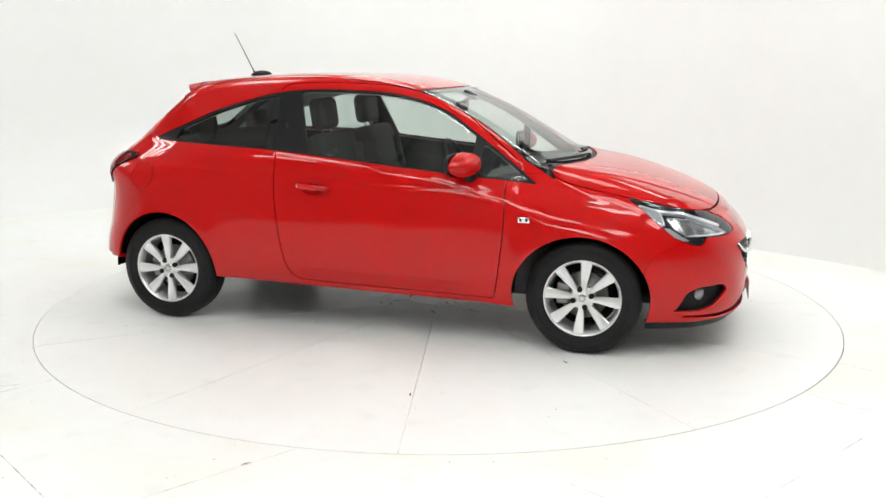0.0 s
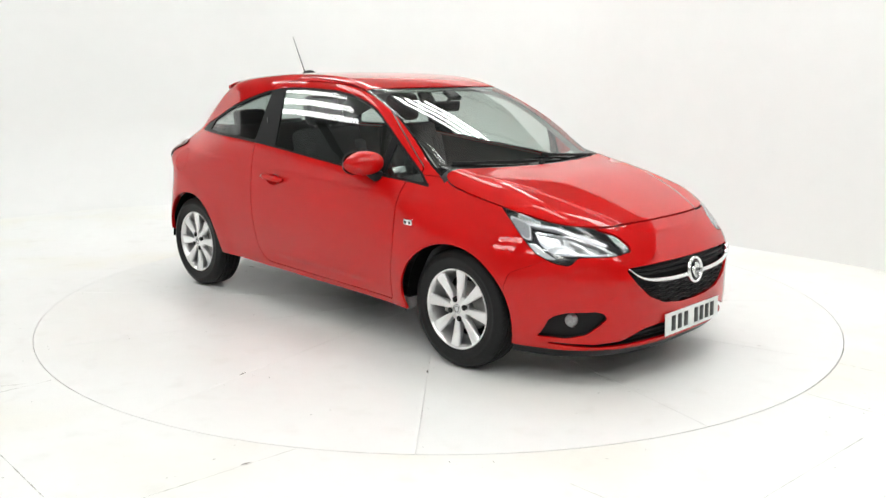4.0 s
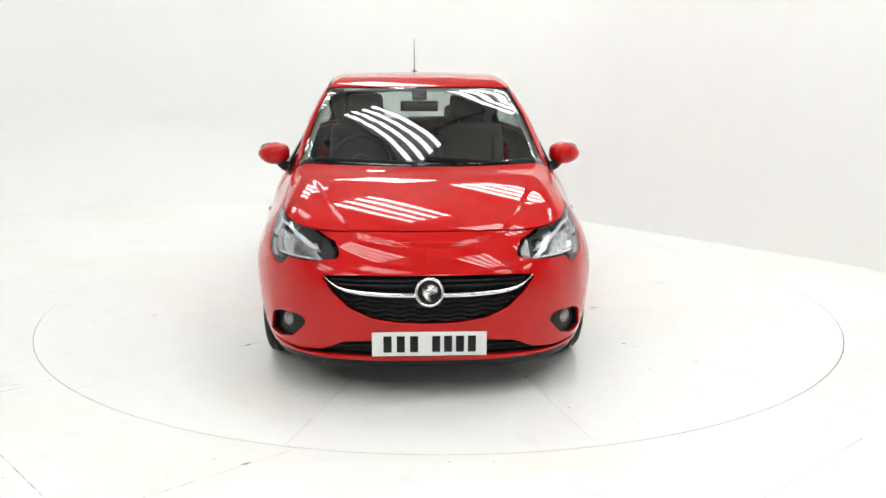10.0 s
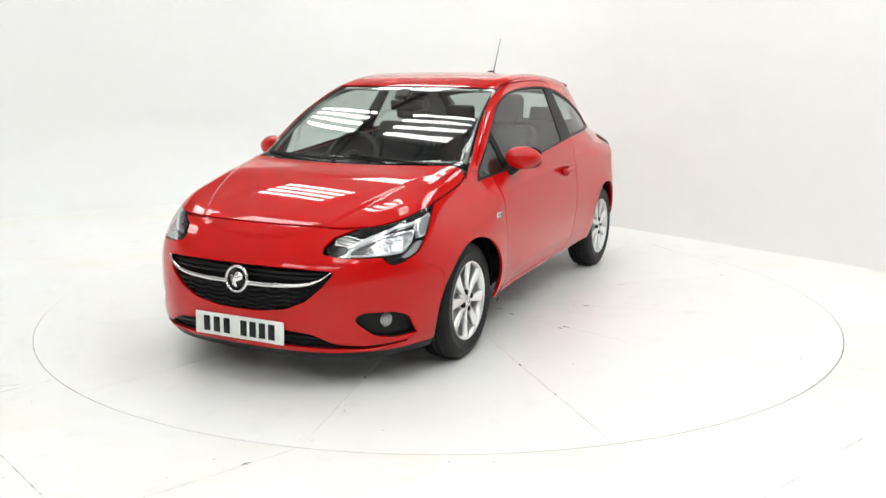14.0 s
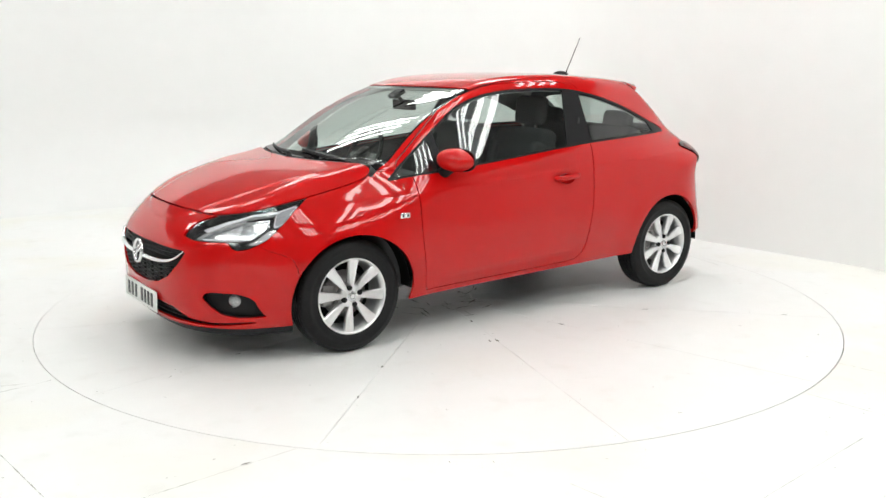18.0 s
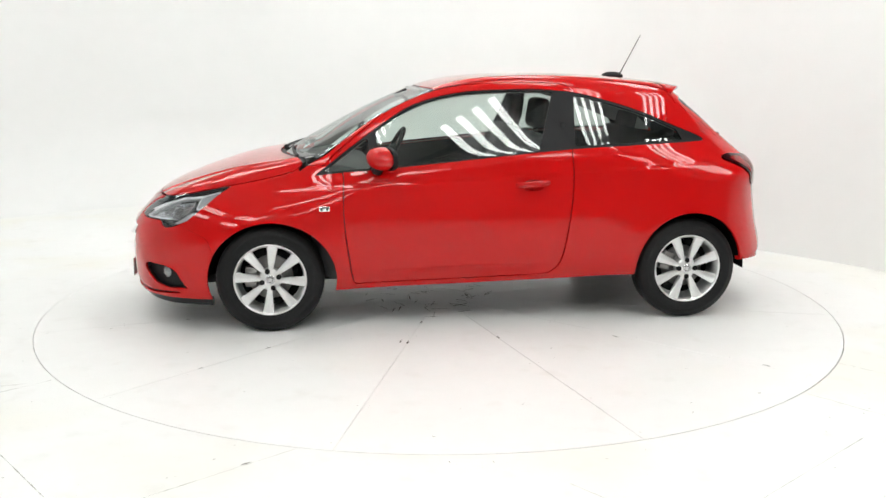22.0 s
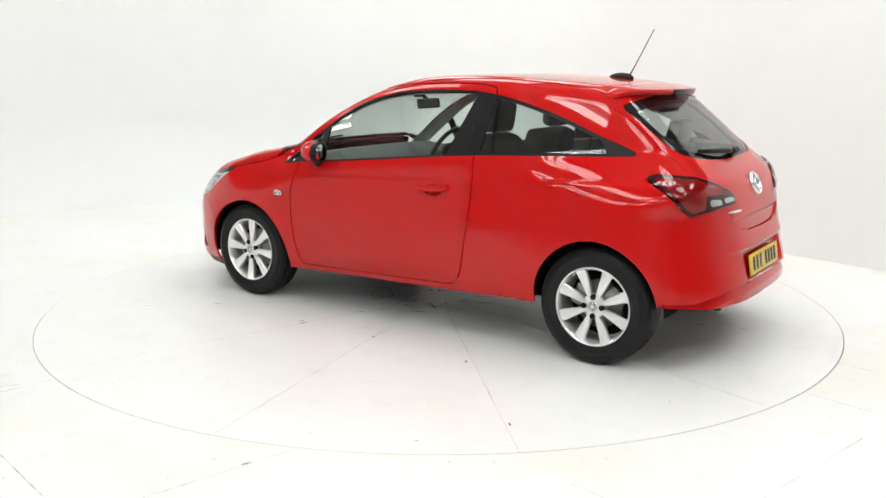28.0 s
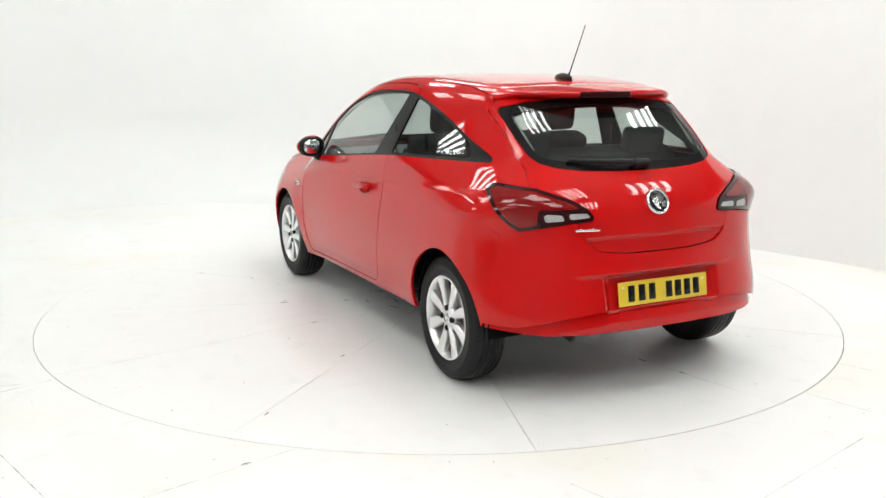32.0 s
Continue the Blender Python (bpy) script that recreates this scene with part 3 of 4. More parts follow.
divider = outline([(1.803, 0.738), (1.788, 0.740), (1.846, 0.6564), (1.862, 0.6546)], smooth=False)
for ob, sgn in zip(lens, LR):
    panel("reflector_frame", front_grid, [left, both(bowl, is_lamp), outside(grow(bowl, -0.006))], M["bezel"], ob, off=-0.018, depth=0.03, sides=(sgn,))
    panel("reflector", front_grid, [left, both(grow(bowl, -0.006), is_lamp)], M["reflector"], ob, off=-0.034, depth=0.0, sides=(sgn,))
    panel("reflector_divider", front_grid, [left, both(divider, bowl, is_lamp)], M["bezel"], ob, off=-0.022, depth=0.02, sides=(sgn,))
    panel("light_strip", front_grid, [left, both(strip, is_lamp)], M["drl"], ob, off=-0.012, depth=0.03, sides=(sgn,))
    panel("side_marker", front_grid, [left, both(marker, is_lamp)], M["grey"], ob, off=-0.014, depth=0.03, sides=(sgn,))
    panel("lower_bezel", front_grid, [left, both(foot, is_lamp)], M["drl"], ob, off=-0.012, depth=0.03, sides=(sgn,))
    panel("light_guide", front_grid, [left, both(guide, is_lamp)], M["guide"], ob, off=-0.016, depth=0.03, sides=(sgn,))
    panel("guide_rim", front_grid, [left, both(guide, is_lamp), outside(grow(guide, -0.005))], M["drl"], ob, off=-0.013, depth=0.02, sides=(sgn,))
    panel("lens", front_grid, [left, grow(is_lamp, -0.001)], M["lens"], ob, off=-0.001, depth=0.0, sides=(sgn,))
    for bx, by, bz, br in ((1.755, 0.625, 0.708, 0.030), (1.875, 0.525, 0.690, 0.022)):
        bm = lathe([(0, 0.02), (br * 0.6, 0.012), (br * 0.9, 0), (br, -0.012), (br * 1.1, -0.03)], 24)
        m = Matrix.Translation((bx, by * sgn, bz)) @ Matrix.Rotation(radians(-60 * sgn if sgn > 0 else -120), 4, "Z")
        bmesh.ops.transform(bm, matrix=m, verts=bm.verts)
        part("bulb_lens", bm, M["clear"], ob)
        bm = lathe([(br * 1.02, 0.004), (br * 1.12, 0.008), (br * 1.22, 0.004), (br * 1.25, -0.03)], 24)
        bmesh.ops.transform(bm, matrix=m, verts=bm.verts)
        part("bulb_shield", bm, M["gloss"], ob)

tails = panel("tail_light", rear_grid, [left, grow(is_tail_lamp, -0.001)], M["smoked"], car, "dark red tail light with two clear windows", off=0.009, depth=0.03, sides=LR)
glow = outline([(0.842, 0.970), (0.79, 0.989), (0.62, 0.976), (0.478, 0.931), (0.41, 0.894), (0.49, 0.889), (0.598, 0.890), (0.602, 0.828), (0.674, 0.813), (0.722, 0.848), (0.80, 0.935)], "az", False)
win_a = outline([(0.585, 0.880), (0.505, 0.872), (0.500, 0.848), (0.575, 0.845)], "az", False)
win_b = outline([(0.485, 0.877), (0.405, 0.876), (0.385, 0.858), (0.475, 0.852)], "az", False)
for ob, sgn in zip(tails, LR):
    panel("red_lens", rear_grid, [left, both(grow(glow, -0.006), grow(is_tail_lamp, -0.015))], M["red_lens"], ob, off=0.0110, depth=0.004, sides=(sgn,))
    panel("clear_window", rear_grid, [left, win_a], M["clear"], ob, off=0.0115, depth=0.004, sides=(sgn,))
    panel("clear_window", rear_grid, [left, win_b], M["clear"], ob, off=0.0115, depth=0.004, sides=(sgn,))

# -- grille
grille = panel("grille", front_grid, [grow(is_grille, 0.003)], M["black"], bumper, "black radiator grille with chrome bar", off=-0.045, depth=-0.03)[0]


def along(ys, zf, off):
    """Points on the nose at the given y, with heights from zf, pushed out by off."""
    p = np.stack([np.full(len(ys), 2.0), np.array(ys), np.array([zf(y) for y in ys])], 1)
    o = p.copy()
    o[:, 0] = 1.2
    q = cast(o, np.tile([1.0, 0, 0], (len(ys), 1)), 1.2)
    return q + off * slope(q)


def ribbon(rows):
    """A closed bar from rows of equal rings of points."""
    bm = bmesh.new()
    vs = [[bm.verts.new(c) for c in r] for r in rows]
    n = len(vs[0])
    for a, b in zip(vs, vs[1:]):
        for k in range(n):
            bm.faces.new((a[k], a[(k + 1) % n], b[(k + 1) % n], b[k]))
    bm.faces.new(vs[0])
    bm.faces.new(vs[-1][::-1])
    bmesh.ops.recalc_face_normals(bm, faces=bm.faces)
    return bm


def bar(ymax, zf, off, h, t, n=48, wave=0.0, period=0.055):
    ys = np.linspace(-ymax, ymax, n)
    c = along(ys, zf, off)
    rows = []
    for q, y in zip(c, ys):
        hh = h(y) if callable(h) else h
        dz = wave * math.copysign(min(1, abs(math.sin(math.pi * y / period)) * 2.5), math.sin(math.pi * y / period))
        rows.append([(q[0], q[1], q[2] + dz - hh), (q[0] + t * 0.8, q[1], q[2] + dz - hh * 0.8), (q[0] + t, q[1], q[2] + dz), (q[0] + t * 0.8, q[1], q[2] + dz + hh * 0.8), (q[0], q[1], q[2] + dz + hh)])
    return ribbon(rows)


CHROME_Z = curve1([(0, 0.512), (0.15, 0.513), (0.30, 0.521), (0.38, 0.533), (0.435, 0.556), (0.474, 0.588)])
for sgn in LR:
    ys = sgn * np.linspace(0.055, 0.474, 36)
    c = along(ys, lambda y: float(CHROME_Z(abs(y))), 0.002)
    rows = []
    for q, y in zip(c, ys):
        hh = 0.0125 - 0.009 * max(0, (abs(y) - 0.25) / 0.224) ** 2
        rows.append([(q[0] - 0.02, q[1], q[2] - hh), (q[0] + 0.004, q[1], q[2] - hh * 0.8), (q[0] + 0.010, q[1], q[2]), (q[0] + 0.004, q[1], q[2] + hh * 0.8), (q[0] - 0.02, q[1], q[2] + hh)])
    part("chrome_bar", ribbon(rows), M["chrome"], grille, "curved chrome bar")
for z, ym in ((0.580, 0.45), (0.556, 0.44)):
    part("slat", bar(ym, lambda y, z=z: z, -0.022, 0.006, 0.01), M["black"], grille)
for z, ym in ((0.482, 0.40), (0.460, 0.372), (0.438, 0.335), (0.416, 0.28), (0.396, 0.20)):
    part("mesh_bar", bar(ym, lambda y, z=z: z + 0.055 * abs(y) ** 2 * 1.2, -0.020, 0.0055, 0.012, 160, 0.004), M["black"], grille)
panel("intake", front_grid, [grow(is_intake, 0.004)], M["black"], bumper, "black lower air intake", off=-0.035, depth=-0.034)
for z in (0.245, 0.275):
    part("intake_slat", bar(0.44, lambda y, z=z: z - 0.03 * abs(y), -0.03, 0.004, 0.008, 40), M["black"], bumper)
for o in panel("fog_bezel", front_grid, [left, grow(is_fog, 0.002)], M["satin"], bumper, "black fog lamp surround", off=-0.035, depth=-0.03, sides=LR):
    sgn = 1 if sum(v.co.y for v in o.data.vertices) > 0 else -1
    bm = lathe([(0, 0.008), (0.018, 0.007), (0.028, 0.002), (0.031, -0.004), (0.035, 0.0), (0.037, -0.03)], 28)
    bmesh.ops.transform(bm, matrix=Matrix.Translation((1.862, 0.655 * sgn, 0.342)) @ Matrix.Rotation(radians(-62 if sgn > 0 else -118), 4, "Z"), verts=bm.verts)
    part("fog_lamp", bm, M["fog"], o, "round clear fog lamp")
panel("tow_cover", front_grid, [lambda p: np.hypot((p[:, 1] + 0.52) / 0.042, (p[:, 2] - 0.44) / 0.026) * 0.03 - 0.03], M["paint"], bumper, off=0.0015, depth=0.003)


def emblem(parent, m, r):
    """A chrome ring with a plain raised chrome shape on a dark ground."""
    ring = lathe([(r * 0.80, 0.0), (r * 0.82, 0.010), (r * 0.91, 0.014), (r, 0.010), (r * 1.02, 0.0)], 40)
    bmesh.ops.transform(ring, matrix=m, verts=ring.verts)
    e = part("emblem", ring, M["chrome"], parent, "round chrome emblem")
    ground = lathe([(0, 0.003), (r * 0.81, 0.003), (r * 0.81, 0.0)], 32)
    bmesh.ops.transform(ground, matrix=m, verts=ground.verts)
    part("emblem_ground", ground, M["gloss"], e)
    sh = bmesh.new()
    pts = [(-0.55, 0.30), (-0.25, 0.52), (0.05, 0.50), (0.20, 0.20), (0.48, 0.30), (0.50, -0.10), (0.20, -0.55), (-0.10, -0.62), (0.02, -0.20), (-0.22, -0.12), (-0.50, 0.02)]
    f = sh.faces.new([sh.verts.new((u * r, 0.004, v * r)) for u, v in pts])
    g = bmesh.ops.extrude_face_region(sh, geom=[f])
    bmesh.ops.translate(sh, vec=(0, 0.006, 0), verts=[v for v in g["geom"] if isinstance(v, bmesh.types.BMVert)])
    bmesh.ops.recalc_face_normals(sh, faces=sh.faces)
    bmesh.ops.transform(sh, matrix=m, verts=sh.verts)
    part("emblem_figure", sh, M["chrome"], e)


emblem(grille, Matrix.Translation((2.118, 0, 0.527)) @ Matrix.Rotation(radians(-90), 4, "Z") @ Matrix.Rotation(radians(8), 4, "X"), 0.066)
emblem(gate, Matrix.Translation((-1.801, 0, 0.908)) @ Matrix.Rotation(radians(90), 4, "Z") @ Matrix.Rotation(radians(24), 4, "X"), 0.062)


def plate(parent, x, z, sgn, lean, colour, name):
    """A registration plate; its characters are plain bars."""
    m = Matrix.Translation((x, 0, z)) @ Matrix.Rotation(radians(-90 * sgn), 4, "Z") @ Matrix.Rotation(radians(lean), 4, "X")
    bm = box(0, 0, 0, 0.52, 0.008, 0.111, 0.003)
    bmesh.ops.transform(bm, matrix=m, verts=bm.verts)
    pl = part("number_plate", bm, mat(name, colour, 0.35, grain=0.04, scale=60), parent, name.replace("_", " "))
    for u in (-0.190, -0.130, -0.070, 0.030, 0.084, 0.138, 0.192):
        b = box(-u, 0.0045, 0, 0.037, 0.003, 0.075, 0.001)
        bmesh.ops.transform(b, matrix=m, verts=b.verts)
        part("bar", b, M["gloss"], pl)
    for sx in (-1, 1):
        b = lathe([(0, 0.0065), (0.005, 0.0055), (0.006, 0.003)], 12)
        bmesh.ops.transform(b, matrix=m @ Matrix.Translation((sx * 0.235, 0, 0.03)), verts=b.verts)
        part("screw", b, M["white"], pl)


plate(bumper, 2.122, 0.288, 1, 2, (0.82, 0.83, 0.80), "white_number_plate")
plate(rear_bumper, -1.877, 0.505, -1, 9, (0.75, 0.52, 0.04), "yellow_number_plate")
# model lettering as one plain chrome bar
bm = box(0, 0, 0, 0.005, 0.115, 0.011, 0.002)
bmesh.ops.transform(bm, matrix=Matrix.Translation((-1.825, 0.405, 0.806)) @ Matrix.Rotation(radians(-14), 4, "Z"), verts=bm.verts)
part("badge", bm, M["chrome"], gate)

# -- door handles, side markers
for ob, sgn in zip(doors, LR):
    bm = bmesh.new()
    n = 20
    rings = []
    for k in range(7):
        s = k / 6
        rings.append([bm.verts.new((-0.272 + 0.0625 * math.cos(a) * math.cos(s * 1.45), sgn * (0.858 - 0.034 * math.sin(s * 1.5)), 0.838 + 0.0325 * math.sin(a) * math.cos(s * 1.45))) for a in np.linspace(0, 6.2832, n, endpoint=False)])
    for a, b in zip(rings, rings[1:]):
        for k in range(n):
            bm.faces.new((a[k], a[(k + 1) % n], b[(k + 1) % n], b[k]))
    bm.faces.new(rings[-1])
    bmesh.ops.recalc_face_normals(bm, faces=bm.faces)
    h = part("handle_dish", bm, M["paint"], ob)
    rows = []
    for x in np.linspace(-0.372, -0.168, 25):
        e = abs((x + 0.27) / 0.102)
        lift = 0.024 * (1 - e ** 6) + 0.858
        th, w = 0.011 * (1 - 0.35 * e ** 4), 0.0165 * (1 - 0.3 * e ** 5)
        z = 0.851 - 0.06 * (x + 0.27)
        rows.append([(x, sgn * (lift + th * math.cos(a)), z + w * math.sin(a)) for a in np.linspace(0, 6.2832, 14, endpoint=False)])
    part("door_handle", ribbon(rows), M["paint"], ob)
    if sgn < 0:
        bm = lathe([(0, 0.004), (0.008, 0.003), (0.009, 0)], 14)
        bmesh.ops.transform(bm, matrix=Matrix.Translation((-0.352, -0.880, 0.855)) @ Matrix.Rotation(math.pi, 4, "Z"), verts=bm.verts)
        part("key_cylinder", bm, M["chrome"], ob)
    bm = box(0.938, sgn * 0.860, 0.724, 0.062, 0.010, 0.030, 0.004)
    e = part("side_marker", bm, M["chrome"], car, "small clear side indicator")
    for dx in (-0.016, 0.016):
        part("marker_bar", box(0.938 + dx, sgn * 0.866, 0.723, 0.012, 0.003, 0.014, 0.001), M["black"], e)

# -- door mirrors
for ob, sgn in zip(doors, LR):
    bm = bmesh.new()
    bmesh.ops.create_uvsphere(bm, u_segments=32, v_segments=20, radius=1)
    for v in bm.verts:
        x, y, z = v.co
        z2 = z * (1 - 0.36 * max(0, y) ** 1.5)
        x2 = x if x > 0 else x * 0.25
        e = 0.88
        x2, y2, z2 = (math.copysign(abs(c) ** e, c) for c in (x2, y, z2))
        v.co = (0.576 + 0.094 * x2 + 0.02 - 0.035 * y, sgn * (0.876 + 0.098 * y2), 1.006 + 0.066 * z2 - 0.006 * y)
    if sgn < 0:
        bmesh.ops.reverse_faces(bm, faces=bm.faces)
    mir = part("door_mirror", bm, M["paint"], ob, "red door mirror cap on a black foot")
    turn = Matrix.Translation((0.560, sgn * 0.872, 1.004)) @ Matrix.Rotation(radians(18 * sgn), 4, "Z") @ Matrix.Rotation(radians(90), 4, "Z") @ Matrix.Diagonal((0.93, 1, 0.63, 1))
    for nm, prof, mt in (("mirror_rim", [(0.080, 0.010), (0.092, 0.010), (0.099, 0.0), (0.099, -0.02)], "black"), ("mirror_glass", [(0, 0.008), (0.084, 0.007), (0.086, 0.0)], "mirror")):
        bm = lathe(prof, 36)
        for v in bm.verts:
            k = 1 + 0.10 * abs(math.sin(2 * math.atan2(v.co.z, v.co.x)))
            v.co.x *= k
            v.co.z *= k
        bmesh.ops.transform(bm, matrix=turn, verts=bm.verts)
        part(nm, bm, M[mt], mir)
    part("mirror_foot", tube([(0.64, sgn * 0.765, 0.925), (0.63, sgn * 0.81, 0.935), (0.61, sgn * 0.85, 0.965)], [0.035, 0.03, 0.026], 12), M["black"], mir)

# -- wipers
for y0, y1 in ((-0.05, -0.60), (0.52, 0.02)):
    pts = []
    for k in np.linspace(0, 1, 14):
        y = y0 + (y1 - y0) * k
        x = 1.165 - 0.30 * y * y - 0.05 * k
        z = float(upper(x, y)) + 0.011
        pts.append((x, y, z))
    w = part("wiper", tube(pts, [0.008] * 4 + [0.005] * 10, 6), M["black"], car)
    part("wiper_blade", tube([(x + 0.003, y, z - 0.008) for x, y, z in pts[2:]], 0.004, 6), M["rubber"], w)
    part("wiper_pivot", lathe([(0, 0.03), (0.014, 0.028), (0.018, 0.0)], 14, "z"), M["black"], w).location = (1.172 - 0.3 * y0 * y0, y0, pts[0][2] - 0.02)
rw = part("rear_wiper", tube([(-1.675, -0.03, 1.075), (-1.667, 0.12, 1.085), (-1.640, 0.26, 1.09), (-1.605, 0.37, 1.095)], [0.018, 0.015, 0.013, 0.009], 8), M["black"], gate)
part("rear_wiper_base", box(-1.672, 0.0, 1.072, 0.05, 0.09, 0.035, 0.014, 3, Matrix.Rotation(radians(40), 4, "Y")), M["black"], rw)

# -- roof aerial
bm = bmesh.new()
bmesh.ops.create_uvsphere(bm, u_segments=24, v_segments=12, radius=1)
for v in bm.verts:
    v.co = (-1.0 + 0.078 * v.co.x, 0.030 * v.co.y * (1 - 0.35 * max(0, v.co.x)), 1.455 + 0.032 * max(-0.5, v.co.z))
aer = part("aerial_foot", bm, M["black"], car, "black roof aerial")
part("aerial_mast", tube([(-1.052, 0, 1.472), (-1.068, 0, 1.50), (-1.186, 0, 1.725)], [0.006, 0.0035, 0.0022], 8), M["black"], aer)

# -- below: floor pan, arch liners, exhaust
under = part("floor_pan", box(0.14, 0, 0.275, 3.2, 1.06, 0.09, 0.03), M["black"], car)
part("floor_side", box(0.0, 0, 0.305, 1.66, 1.5, 0.06, 0.02), M["black"], under)
part("engine_bay", box(1.50, 0, 0.48, 0.75, 1.02, 0.42, 0.05), M["black"], under)
part("exhaust_box", box(-1.55, 0.25, 0.38, 0.22, 0.5, 0.09, 0.04, 3), M["black"], under)
part("exhaust_pipe", tube([(-1.62, 0.44, 0.31), (-1.74, 0.45, 0.312), (-1.80, 0.452, 0.306)], 0.018, 14), M["black"], under)
for cx, r in ((1.243, 0.374), (-1.2555, 0.368)):
    for sgn in LR:
        bm = lathe([(r + 0.004, 0.795), (r + 0.004, 0.60), (r - 0.05, 0.53), (0.0, 0.53)], 36, "y", -1, 181)
        if sgn < 0:
            bmesh.ops.scale(bm, vec=(1, -1, 1), verts=bm.verts)
        bmesh.ops.translate(bm, vec=(cx, 0, 0.305), verts=bm.verts)
        part("arch_liner", bm, M["liner"], car)

# -- inside
trim_cuts = [grow(outside(dlo), 0.012), over_sill, outside(arches, 0.05), lambda p: p[:, 0] - 1.0, lambda p: -1.50 - p[:, 0], lambda p: -inside_pillar(p) - 0.03]
low_trim = lambda p: p[:, 2] - BELT(p[:, 0])
panel("door_trim", side_grid, trim_cuts + [low_trim], M["dark"], car, "dark grey inner door and side trim", off=-0.035, depth=0.0, sides=LR)
panel("pillar_trim", side_grid, trim_cuts + [lambda p: -low_trim(p)], M["headlining"], car, off=-0.03, depth=0.0, sides=LR)
panel("headlining", top_grid, [lambda p: -screen_top(p) - 0.01, lambda p: np.abs(p[:, 1]) - PILLAR(p[:, 0]) - 0.04, lambda p: -1.27 - p[:, 0]], M["headlining"], car, "pale grey roof lining", off=-0.03, depth=0.0)
panel("gate_trim", rear_grid, [lambda p: np.maximum(is_gate(p), is_back_glass(p) * -1 - 0.03), lambda p: 0.70 - p[:, 2]], M["dark"], gate, off=-0.035, depth=0.0)

bm = bmesh.new()
dash = [(1.16, 0.93), (0.98, 0.955), (0.80, 0.945), (0.66, 0.905), (0.60, 0.86), (0.585, 0.80), (0.62, 0.70), (0.68, 0.55), (0.72, 0.30), (1.0, 0.28)]
rows = []
for y in np.linspace(-0.70, 0.70, 29):
    k = 1 - 0.10 * (y / 0.7) ** 4
    bulge = 0.025 * math.exp(-((y + 0.36) / 0.17) ** 2)
    rows.append([(x * k if x > 0.9 else x, y, z + (bulge if 0.6 < x < 0.9 else 0)) for x, z in dash])
dashboard = part("dashboard", ribbon(rows), M["dark"], car, "dark grey dashboard")
part("centre_screen", box(0.615, 0, 0.82, 0.02, 0.22, 0.13, 0.01, 2, Matrix.Rotation(radians(-12), 4, "Y")), M["gloss"], dashboard)
part("centre_console", box(0.45, 0, 0.42, 0.55, 0.2, 0.26, 0.04, 2), M["dark"], dashboard)
for y in (-0.64, 0.64, -0.13, 0.13):
    bm = lathe([(0.0, 0.004), (0.03, 0.004), (0.042, 0.010), (0.046, 0.0)], 20)
    bmesh.ops.transform(bm, matrix=Matrix.Translation((0.60, y, 0.86)) @ Matrix.Rotation(radians(90), 4, "Z"), verts=bm.verts)
    part("air_vent", bm, M["bezel"], dashboard)
# steering wheel on the right-hand side
wm = Matrix.Translation((0.46, -0.36, 0.925)) @ Matrix.Rotation(radians(62), 4, "Y")
bm = tube([(0.185 * math.cos(a), 0.185 * math.sin(a), 0) for a in np.linspace(0, 6.2832, 40, endpoint=False)], 0.016, 10, True)
bmesh.ops.transform(bm, matrix=wm, verts=bm.verts)
sw = part("steering_wheel", bm, M["black"], car, "black three-spoke steering wheel")
bm = lathe([(0, 0.03), (0.05, 0.026), (0.07, 0.0), (0.05, -0.03), (0, -0.04)], 24, "z")
bmesh.ops.transform(bm, matrix=wm @ Matrix.Rotation(math.pi, 4, "X"), verts=bm.verts)
part("wheel_boss", bm, M["black"], sw)
for a in (0, 90, 270):
    bm = box(0.115, 0, 0.0, 0.14, 0.04, 0.015, 0.005, 2)
    bmesh.ops.transform(bm, matrix=wm @ Matrix.Rotation(radians(a), 4, "Z"), verts=bm.verts)
    part("wheel_spoke", bm, M["bezel"] if a else M["black"], sw)
part("steering_column", tube([(0.47, -0.36, 0.92), (0.68, -0.36, 0.80)], 0.045, 12), M["black"], sw)


def cushion(cx, cy, cz, sx, sy, sz, lean=0.0, r=0.05):
    bm = box(0, 0, 0, sx, sy, sz, r, 4)
    bmesh.ops.transform(bm, matrix=Matrix.Translation((cx, cy, cz)) @ Matrix.Rotation(radians(lean), 4, "Y"), verts=bm.verts)
    return bm


for y in (0.36, -0.36):
    seat = part("front_seat", cushion(0.02, y, 0.52, 0.52, 0.50, 0.16, -6), M["cloth"], car, "dark grey cloth front seat")
    part("backrest", cushion(-0.30, y, 0.82, 0.15, 0.48, 0.62, -14, 0.06), M["cloth"], seat)
    for s in (-1, 1):
        part("bolster", cushion(-0.27, y + s * 0.205, 0.80, 0.17, 0.08, 0.48, -14, 0.035), M["cloth"], seat)
        part("headrest_post", tube([(-0.385, y + s * 0.06, 1.08), (-0.40, y + s * 0.06, 1.19)], 0.007, 8), M["chrome"], seat)
    part("headrest", cushion(-0.405, y, 1.235, 0.10, 0.25, 0.19, -8, 0.05), M["cloth"], seat)
bench = part("rear_bench", cushion(-0.78, 0, 0.56, 0.50, 1.16, 0.18, -6), M["cloth"], car, "dark grey cloth rear bench")
part("bench_back", cushion(-1.12, 0, 0.84, 0.14, 1.16, 0.55, -20, 0.05), M["cloth"], bench)
for y in (0.36, -0.36):
    part("headrest", cushion(-1.235, y, 1.14, 0.085, 0.24, 0.14, -12, 0.035), M["cloth"], bench)
part("parcel_shelf", box(-1.40, 0, 0.965, 0.34, 1.10, 0.02, 0.006), M["dark"], car)
